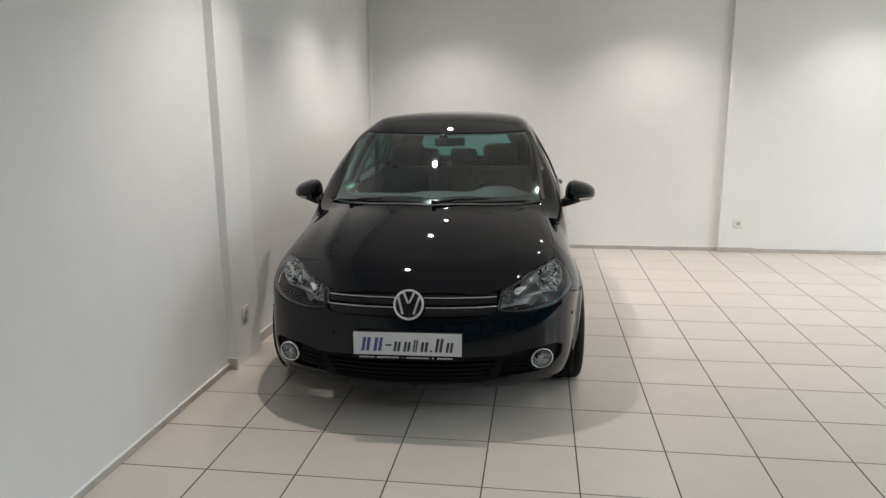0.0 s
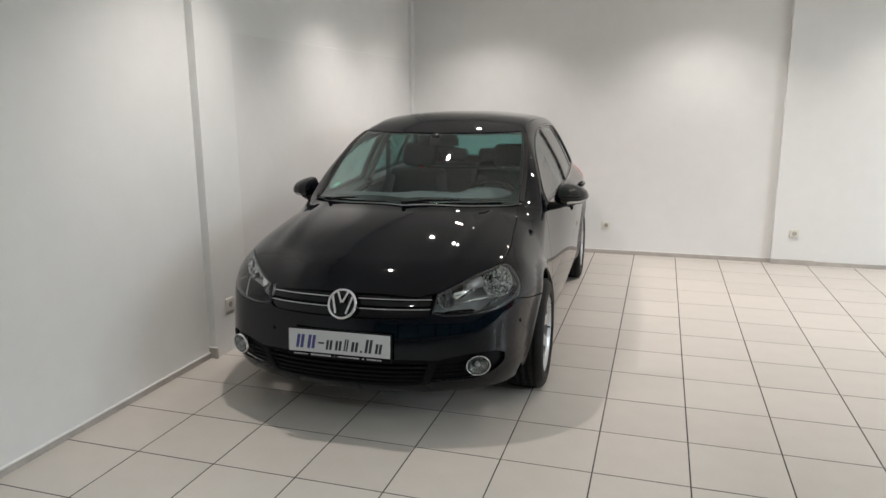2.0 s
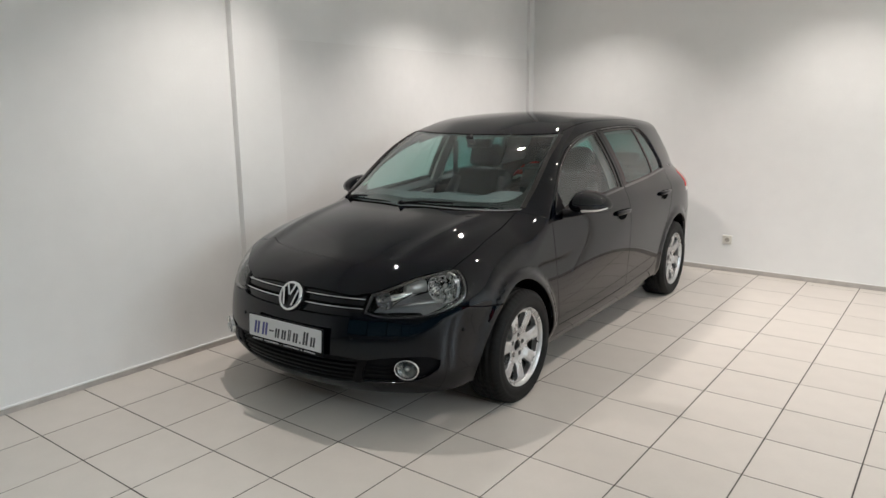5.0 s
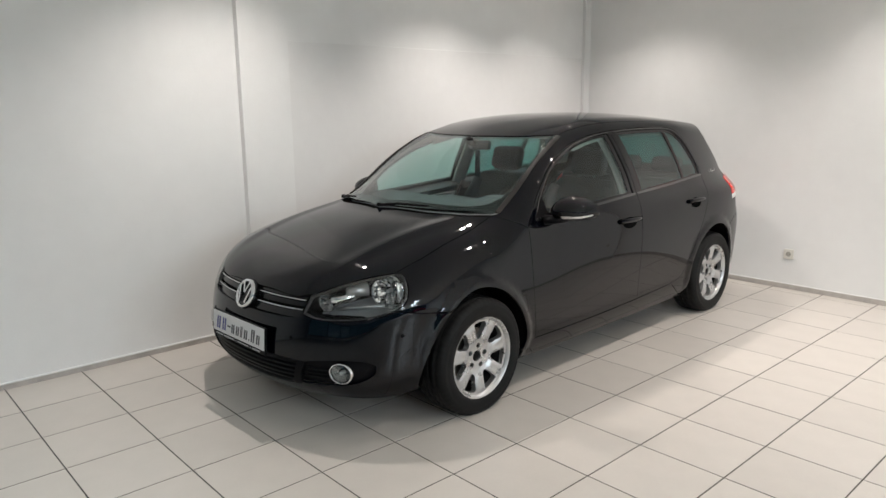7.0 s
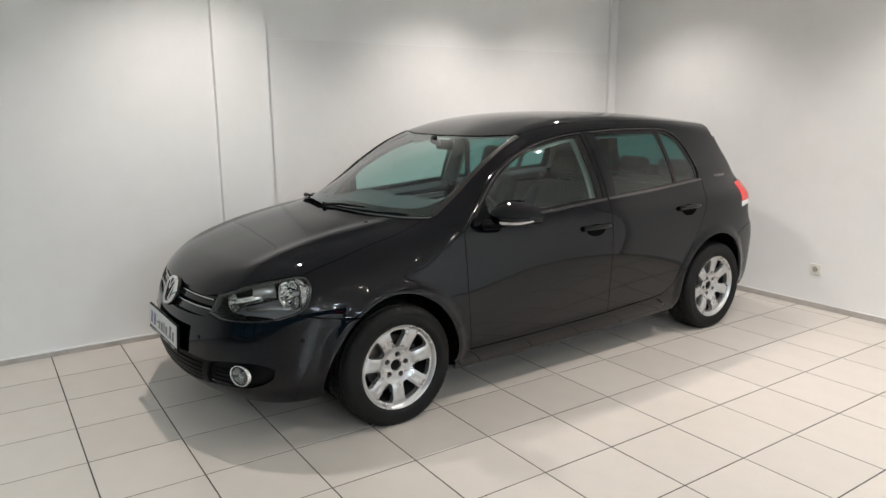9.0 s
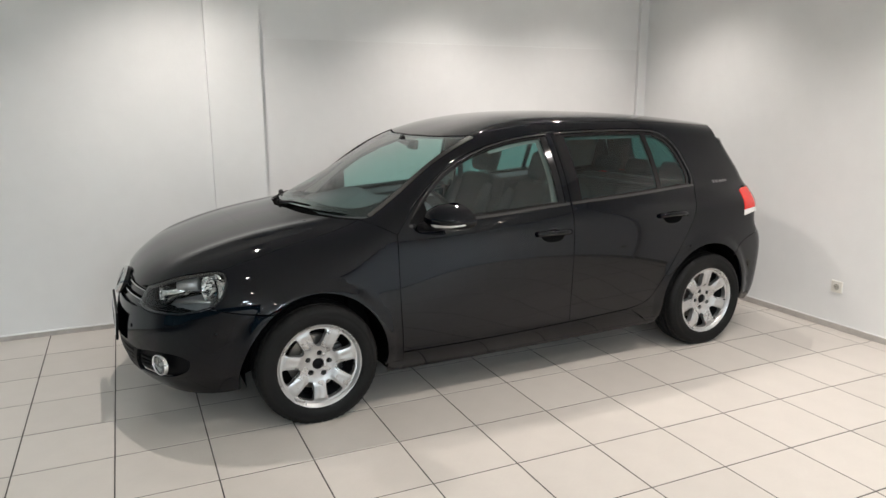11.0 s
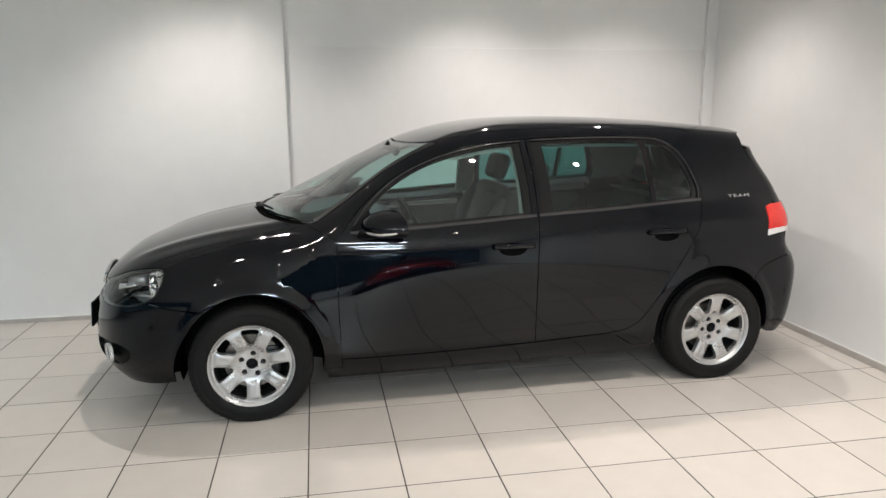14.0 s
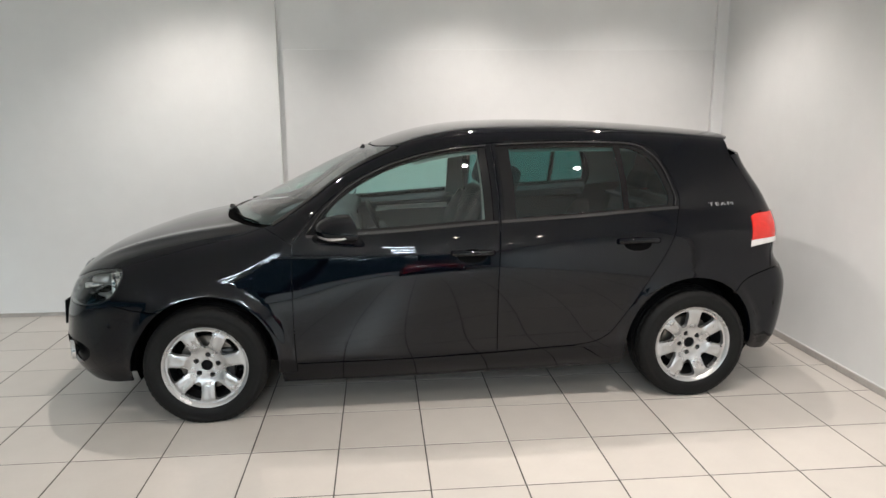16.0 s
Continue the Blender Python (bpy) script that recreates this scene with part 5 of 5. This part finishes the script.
# dashboard: a curved body across the cabin
bm = bmesh.new()
rows = []
for k in range(29):
    x = -0.70 + 1.40 * k / 28
    hump = 0.050 * math.exp(-((x - 0.37) / 0.16) ** 4)
    mid = 0.018 * math.exp(-(x / 0.17) ** 4)
    prof = ((0.30, 0.60), (0.26, 0.92), (0.32, 0.938), (0.46, 0.950 + 0.3 * mid), (0.58, 0.962 + hump * 0.6 + mid), (0.68, 0.966 + hump + mid), (0.735, 0.955 + hump + mid), (0.755, 0.925 + hump * 0.7), (0.74, 0.86), (0.76, 0.80), (0.74, 0.66), (0.66, 0.56), (0.45, 0.50))
    bend = 0.10 * (abs(x) / 0.70) ** 2.2
    rows.append([bm.verts.new((x, y + bend * (1 if i < 4 else 0.35), z)) for i, (y, z) in enumerate(prof)])
for a, b in zip(rows, rows[1:]):
    for i in range(len(prof) - 1):
        bm.faces.new((a[i], b[i], b[i + 1], a[i + 1]))
bmesh.ops.recalc_face_normals(bm, faces=bm.faces)
dash = part("dashboard", bm, M_DASH, car, "charcoal soft dashboard", True)
for x in (-0.52, -0.07, 0.07, 0.62):
    part("air_vent", rounded(x - 0.055, x + 0.055, 0.738, 0.772, 0.862, 0.905, 0.008), M_BLACK, dash)
part("centre_console", rounded(-0.13, 0.13, 0.70, 1.55, 0.30, 0.58, 0.04), M_DASH, car, "charcoal centre console")
part("gear_lever", tube([(0, 0.98, 0.56), (0, 0.97, 0.68), (0, 0.965, 0.73)], [0.030, 0.014, 0.024], 10), M_BLACK, car, "", True)
part("radio", rounded(-0.10, 0.10, 0.750, 0.772, 0.72, 0.84, 0.006), M_GLOSSBLACK, dash)

# steering wheel
at = Matrix.Translation((0.37, 0.90, 0.880)) @ Matrix.Rotation(radians(26), 4, "X")
ring = [(0.186 * math.cos(2 * math.pi * k / 40), 0, 0.186 * math.sin(2 * math.pi * k / 40)) for k in range(41)]
steer = part("steering_wheel", tube(ring, 0.0145, 10, caps=False), M_BLACK, car, "black leather steering wheel", True)
steer.matrix_basis = at
part("airbag_pad", rounded(-0.075, 0.075, -0.01, 0.035, -0.065, 0.05, 0.02), M_DASH, steer)
for a in (0, 180, 270):
    part("spoke", tube([(0.06 * math.cos(radians(a)), 0.005, 0.06 * math.sin(radians(a))), (0.18 * math.cos(radians(a)), 0.0, 0.18 * math.sin(radians(a)))], [0.024, 0.016], 8, 0.4), M_SILVERTRIM if a != 270 else M_DASH, steer)
part("column", tube([(0.37, 0.89, 0.87), (0.37, 0.72, 0.79)], [0.05, 0.06], 10), M_DASH, car, "", True)


# seats
def seat(x):
    root = part("front_seat", rounded(x - 0.25, x + 0.25, 0.95, 1.45, 0.46, 0.60, 0.055), M_SEAT, car, "dark grey cloth front seat", True)
    for side in (-1, 1):
        part("bolster", tube([(x + side * 0.225, 0.99, 0.58), (x + side * 0.235, 1.20, 0.615), (x + side * 0.225, 1.40, 0.60)], [0.045, 0.06, 0.05], 10), M_SEAT, root, "", True)
    lean = Matrix.Translation((x, 1.42, 0.55)) @ Matrix.Rotation(radians(-19), 4, "X")
    part("backrest", rounded(-0.235, 0.235, -0.06, 0.075, 0.0, 0.53, 0.06, 3, lean), M_SEAT, root, "", True)
    for side in (-1, 1):
        bm = tube([(side * 0.225, -0.065, 0.08), (side * 0.235, -0.085, 0.28), (side * 0.205, -0.06, 0.45)], [0.04, 0.052, 0.035], 10)
        bmesh.ops.transform(bm, matrix=lean, verts=bm.verts)
        part("bolster", bm, M_SEAT, root, "", True)
    part("headrest", rounded(-0.135, 0.135, -0.065, 0.035, 0.545, 0.725, 0.045, 4, lean), M_SEAT, root, "padded cloth headrest", True)
    for side in (-1, 1):
        bm = tube([(side * 0.06, -0.01, 0.50), (side * 0.06, -0.015, 0.58)], 0.006, 8)
        bmesh.ops.transform(bm, matrix=lean, verts=bm.verts)
        part("headrest_post", bm, M_CHROME, root)


seat(0.37)
seat(-0.37)
bench = part("rear_seat", rounded(-0.62, 0.62, 2.02, 2.50, 0.44, 0.60, 0.06), M_SEAT, car, "dark grey cloth rear bench", True)
lean = Matrix.Translation((0, 2.50, 0.54)) @ Matrix.Rotation(radians(-22), 4, "X")
for x0, x1 in ((-0.60, -0.13), (-0.125, 0.60)):
    part("backrest", rounded(x0, x1, -0.06, 0.07, 0.0, 0.50, 0.05, 3, lean), M_SEAT, bench, "", True)
for x in (-0.36, 0.0, 0.36):
    part("headrest", rounded(x - 0.125, x + 0.125, -0.05, 0.035, 0.515, 0.635, 0.035, 3, lean), M_SEAT, bench, "", True)

# inner mirror
mirror = part("inner_mirror", rounded(-0.108, 0.108, -0.018, 0.013, -0.030, 0.030, 0.012), M_BLACK, car, "black inner mirror", True)
mirror.matrix_basis = Matrix.Translation((0.04, 0.855, 1.298)) @ Matrix.Rotation(radians(-8), 4, "X") @ Matrix.Rotation(radians(-12), 4, "Z")
part("mirror_foot", tube([(0.0, 0.84, 1.30), (0.0, 0.79, 1.335)], [0.016, 0.028], 10), M_BLACK, car, "", True)

# green badge in the lower corner of the windscreen
q = T(-0.555, 0.375)
p = Vector(skin_side(np.array([q[0]]), np.array([q[1]]))[0])
n = Vector(gradient(np.array([p]))[0])
bm = revolve([(0.0, 0.0), (0.0, 0.030)], 24, "z")
sticker = part("sticker", bm, M_GREEN, windscreen, "round green windscreen sticker")
sticker.matrix_basis = Matrix.Translation(p - n * 0.009) @ n.to_track_quat("Z", "Y").to_matrix().to_4x4()
part("sticker_text", block(-0.016, 0.016, -0.007, 0.008, 0.0005, 0.001), M_PLATE, sticker, "pale printed bar")


# ---- door mirrors, handles, wipers ----
def mirror_shell(s, a0, a1, u0, u1, off, shut):
    """Wedge-shaped mirror housing, or a band of it: highest at the back, low at the nose, falling to its outer end."""
    bm = bmesh.new()
    rows = []
    for i in range(25):
        u = u0 + (u1 - u0) * i / 24
        top = np.interp(u, [0, 0.04, 0.14, 0.32, 0.55, 0.78, 0.92, 0.98, 1], [0.985, 1.020, 1.050, 1.056, 1.046, 1.028, 1.008, 0.992, 0.975])
        low = np.interp(u, [0, 0.04, 0.14, 0.40, 0.80, 0.94, 1], [0.955, 0.938, 0.922, 0.920, 0.930, 0.944, 0.962])
        deep = np.interp(u, [0, 0.05, 0.2, 0.45, 0.7, 0.86, 0.95, 1], [0.09, 0.130, 0.158, 0.165, 0.150, 0.118, 0.078, 0.020])
        back = 0.690 + 0.070 * u
        row = []
        for j in range(19):
            a = radians(a0 + (a1 - a0) * j / 18)
            h = (0.5 + 0.5 * math.sin(a)) ** 1.15
            row.append(bm.verts.new((s * (0.820 + 0.204 * u), back - (deep + off) * math.cos(a) ** 0.85, low + (top - low) * h + off * math.sin(a))))
        rows.append(row)
    for p, q in zip(rows, rows[1:]):
        for j in range(18):
            bm.faces.new((p[j], p[j + 1], q[j + 1], q[j]))
    if shut:
        for p, q in zip(rows, rows[1:]):
            bm.faces.new((p[0], q[0], q[18], p[18]))
        bm.faces.new(rows[0])
        bm.faces.new(rows[-1][::-1])
    bmesh.ops.recalc_face_normals(bm, faces=bm.faces)
    for e in bm.edges:
        e.smooth = not (len(e.link_faces) == 2 and e.calc_face_angle(0) > 0.9)
    return bm


for left in (True, False):
    s = 1 if left else -1
    cap = part("door_mirror", mirror_shell(s, -90, 90, 0.0, 1.0, 0.0, True), M_PAINT, car, "glossy black door mirror with indicator strip", True)
    part("mirror_base", mirror_shell(s, -88, -40, 0.01, 0.97, 0.0022, False), M_BLACK, cap, "matt black mirror base", True)
    part("indicator_strip", mirror_shell(s, -40, -22, 0.42, 0.965, 0.0028, False), M_WHITELENS, cap, "clear silver indicator strip", True)
    part("mirror_arm", tube([(s * 0.790, 0.575, 0.922), (s * 0.840, 0.600, 0.926), (s * 0.90, 0.640, 0.936)], [0.050, 0.042, 0.036], 14, 0.55), M_BLACK, cap, "", True)
    part("mirror_glass", revolve([(0.0, 0.0), (0.0, 1.0)], 28, "y"), M_CHROME, cap, "mirror glass").matrix_basis = Matrix.Translation((s * 0.920, 0.728, 0.984)) @ Matrix.Rotation(s * radians(19), 4, "Z") @ Matrix.Diagonal((0.075, 1, 0.042, 1))
    # black triangle in front of the window that carries the mirror
    sheet("mirror_triangle", cap, M_BLACK, outline([S(0.505, 0.935), S(0.62, 0.942)], [S(0.62, 0.942), S(0.60, 1.045)], [S(0.60, 1.045), S(0.505, 0.948)], [S(0.505, 0.948), S(0.505, 0.935)]), (), skin_side, off=-0.002, depth=0.01, gap=0.0, left=left)
    for name, y0, y1, z in (("front", 1.232, 1.444, 0.838), ("rear", 2.108, 2.326, 0.876)):
        ym = (y0 + y1) / 2
        pts = []
        for k, dx in ((0.0, 0.004), (0.12, 0.016), (0.35, 0.024), (0.65, 0.025), (0.86, 0.019), (1.0, 0.006)):
            y = y0 + (y1 - y0) * k
            q = skin_side(np.array([y]), np.array([S(y, z)[1]]))
            q = q + gradient(q) * dx
            pts.append((s * q[0][0], q[0][1], q[0][2]))
        grip = part("door_handle", tube(catmull(pts, 0.012), 0.0155, 12, 1.0), M_PAINT, car, "black bar door handle", True)
        # flat ovals on the skin; the hollow's shade is put into the inner one's colour
        for nm, ra, rb, dz, up, mat in (("cup_rim", 0.080, 0.040, -0.016, 0.0016, M_GLOSSBLACK), ("cup_shade", 0.074, 0.034, -0.015, 0.0030, M_DARKHOLE)):
            cup = [np.array(S(ym - 0.005 + ra * math.cos(a), z + dz + rb * math.sin(a))) for a in np.linspace(0, 2 * math.pi, 33)[:-1]]
            sheet(nm, grip, mat, cup, (), skin_side, off=up, depth=0.004, gap=0.0, left=left, grid=0.02, edge=0.0022, label="flat dark oval for the shaded hollow behind the handle" if mat is M_DARKHOLE else "")
    # side repeater strip of the window ledge
    for loop_a, nm in (((0.50, 0.925, 0.95, 0.947, 1.478, 0.981), "front"), ((1.497, 0.982, 1.95, 1.001, 2.47, 1.028), "rear")):
        ya, za, yb, zb, yc, zc = loop_a
        sheet("window_ledge", car, M_BEAD, outline([S(ya, za), S(yb, zb), S(yc, zc)], [S(yc, zc), S(yc, zc + 0.012)], [S(yc, zc + 0.012), S(yb, zb + 0.012), S(ya, za + 0.012)], [S(ya, za + 0.012), S(ya, za)]), (), skin_side, off=0.003, depth=0.008, gap=0.0, left=left, grid=0.03, label="black rubber window ledge")
    # polished bead round the window openings
    for nm, line in (("front", [(0.515, 0.962), (0.60, 1.068), (0.738, 1.182), (0.905, 1.264), (1.084, 1.319), (1.265, 1.352), (1.445, 1.368)]),
                     ("rear", [(1.505, 1.371), (1.758, 1.379), (2.05, 1.378), (2.255, 1.366), (2.342, 1.328), (2.408, 1.25), (2.459, 1.10), (2.452, 1.042)])):
        pts = []
        for y, z in line:
            q = skin_side(np.array([y]), np.array([S(y, z)[1]]))
            q = (q + gradient(q) * 0.001)[0]
            pts.append((s * q[0], q[1], q[2]))
        part("window_bead", tube(catmull(pts, 0.02), 0.0038, 8), M_BEAD, car, "glossy black window bead", True)


def on_top(x, y, up):
    q = T(abs(x), y)
    p = skin_side(np.array([q[0]]), np.array([q[1]]))
    p = (p + gradient(p) * up)[0]
    return (math.copysign(p[0], x), p[1], p[2])


for pivot, tip, bend in (((-0.50, 0.155), (-0.30, 0.105), 0.0), ((0.02, 0.022), (0.33, 0.115), 0.0)):
    arm = part("wiper", tube([on_top(*pivot, 0.010), on_top(pivot[0] * 0.6 + tip[0] * 0.4, pivot[1] * 0.6 + tip[1] * 0.4 + 0.0, 0.016), on_top(*tip, 0.012)], [0.010, 0.007, 0.005], 8), M_BLACK, car, "black wiper arm and blade", True)
    part("wiper_cap", revolve([(0.02, 0.0), (0.018, 0.012), (0.0, 0.016)], 14, "z"), M_BLACK, arm).location = on_top(*pivot, 0.006)
for x0, x1 in ((-0.62, -0.08), (0.02, 0.58)):
    pts = []
    for k in range(11):
        x = x0 + (x1 - x0) * k / 10
        pts.append(on_top(x, 0.046 + 0.27 * (abs(x) / 0.66) ** 2.4, 0.002))
    part("wiper_blade", tube(pts, [0.002] + [0.0040] * 9 + [0.002], 8), M_DARKHOLE, car, "black wiper blade", True)


# ---- a parked red car across the hall, seen only mirrored in the black doors ----
def plain_car():
    root = new("parked_car")
    tagged(root, "red parked hatchback with dark windows across the hall", "car")
    us, vs = np.linspace(-0.84, 3.16, 80), np.linspace(-0.36, math.pi * PHI + 0.36, 90)
    uu, vv = [q.ravel() for q in np.meshgrid(us, vs, indexing="ij")]
    p = skin_side(uu, vv)
    body, glass = [], []
    for i in range(79):
        for j in range(89):
            q = (i * 90 + j, (i + 1) * 90 + j, (i + 1) * 90 + j + 1, i * 90 + j + 1)
            c = p[list(q)].mean(0)
            wheel_gap = any(math.hypot(c[1] - cy, c[2] - cz) < r for cy, cz, r in (ARCH_F, ARCH_R)) and abs(c[0]) > 0.5
            window = 1.01 < c[2] < 1.36 and (abs(c[0]) > 0.55 or c[1] < 0.95 or c[1] > 2.9) and not 1.42 < c[1] < 1.52
            if not wheel_gap:
                (glass if window else body).append(q)
    for nm, faces, mat in (("body", body, M_REDCAR), ("windows", glass, M_GLOSSBLACK)):
        me = bpy.data.meshes.new(nm)
        me.from_pydata(p.tolist(), [], faces)
        ob = finish(nm, me, mat, root, "", True)
        bm = bmesh.new()
        bm.from_mesh(me)
        bmesh.ops.delete(bm, geom=[v for v in bm.verts if not v.link_faces], context="VERTS")
        bmesh.ops.recalc_face_normals(bm, faces=bm.faces)
        bm.to_mesh(me)
        bm.free()
    for y in (-0.018, 2.552):
        for s in (1, -1):
            part("tyre", revolve([(-0.09, 0.20), (-0.1, 0.25), (-0.08, 0.30), (0.08, 0.30), (0.1, 0.25), (0.09, 0.20)], 32, "x"), M_RUBBER, root, "", True).location = (s * 0.77, y, 0.301)
            part("rim", revolve([(0.0, 0.0), (0.05, 0.06), (0.06, 0.19), (0.09, 0.203)], 28, "x"), M_ALLOY, root, "", True).matrix_basis = Matrix.Translation((s * 0.77, y, 0.301)) @ Matrix.Rotation(0 if s > 0 else math.pi, 4, "Z")
    part("underbody", block(-0.7, 0.7, 0.36, 2.1, 0.18, 0.3), M_DARKHOLE, root)
    return root


plain_car().matrix_basis = pose(9.6, 5.3, 0.0, 0, 0, -90)


# ---- floor tiles ----
def tile_mesh(wx, wy):
    bm = block(-wx / 2, wx / 2, -wy / 2, wy / 2, -0.009, 0.0, 0.0)
    top = [e for e in bm.edges if all(abs(v.co.z) < 1e-6 for v in e.verts)]
    bmesh.ops.bevel(bm, geom=top, offset=0.0012, segments=1, affect="EDGES")
    me = bpy.data.meshes.new("tile")
    bm.to_mesh(me)
    bm.free()
    me.materials.append(M_TILE)
    return me


J = 0.0058
whole = tile_mesh(P - J, P - J)
edge_h = WALL_B - 0.012 - (Y0 + 10 * P)
cut_back = tile_mesh(P - J, edge_h - J)
near = []
rest = []
for i in range(-6, 31):
    for j in range(-31, 11):
        cx, cy = X0 + (i + 0.5) * P, Y0 + (j + 0.5) * P
        w = P
        if cx + P / 2 > WALL_R or cy - P / 2 < WALL_F:
            continue
        (near if (-6 <= i < 13 and -4 <= j < 11) else rest).append((i, j))
for i, j in near:
    ob = new("tile", whole if j < 10 else cut_back)
    ob.parent = floor
    turn = random.choice((0, 2)) * math.pi / 2
    ob.matrix_basis = Matrix.Translation((X0 + (i + 0.5) * P, Y0 + (j + 0.5) * P if j < 10 else Y0 + 10 * P + edge_h / 2, random.uniform(-0.0004, 0.0003))) @ Matrix.Rotation(turn, 4, "Z")
bm = bmesh.new()
for i, j in rest:
    x, y, h = X0 + (i + 0.5) * P, Y0 + (j + 0.5) * P, (P - J) / 2
    hy = h
    if j == 10:
        y, hy = Y0 + 10 * P + edge_h / 2, (edge_h - J) / 2
    v = [bm.verts.new((x + a * h, y + b * hy, c)) for c in (-0.009, 0.0) for a, b in ((-1, -1), (1, -1), (1, 1), (-1, 1))]
    bm.faces.new(v[4:])
    for k in range(4):
        bm.faces.new((v[k], v[(k + 1) % 4], v[4 + (k + 1) % 4], v[4 + k]))
tagged(part("far_tiles", bm, M_TILE, floor, "beige ceramic tiles further off"), kind="stuff")
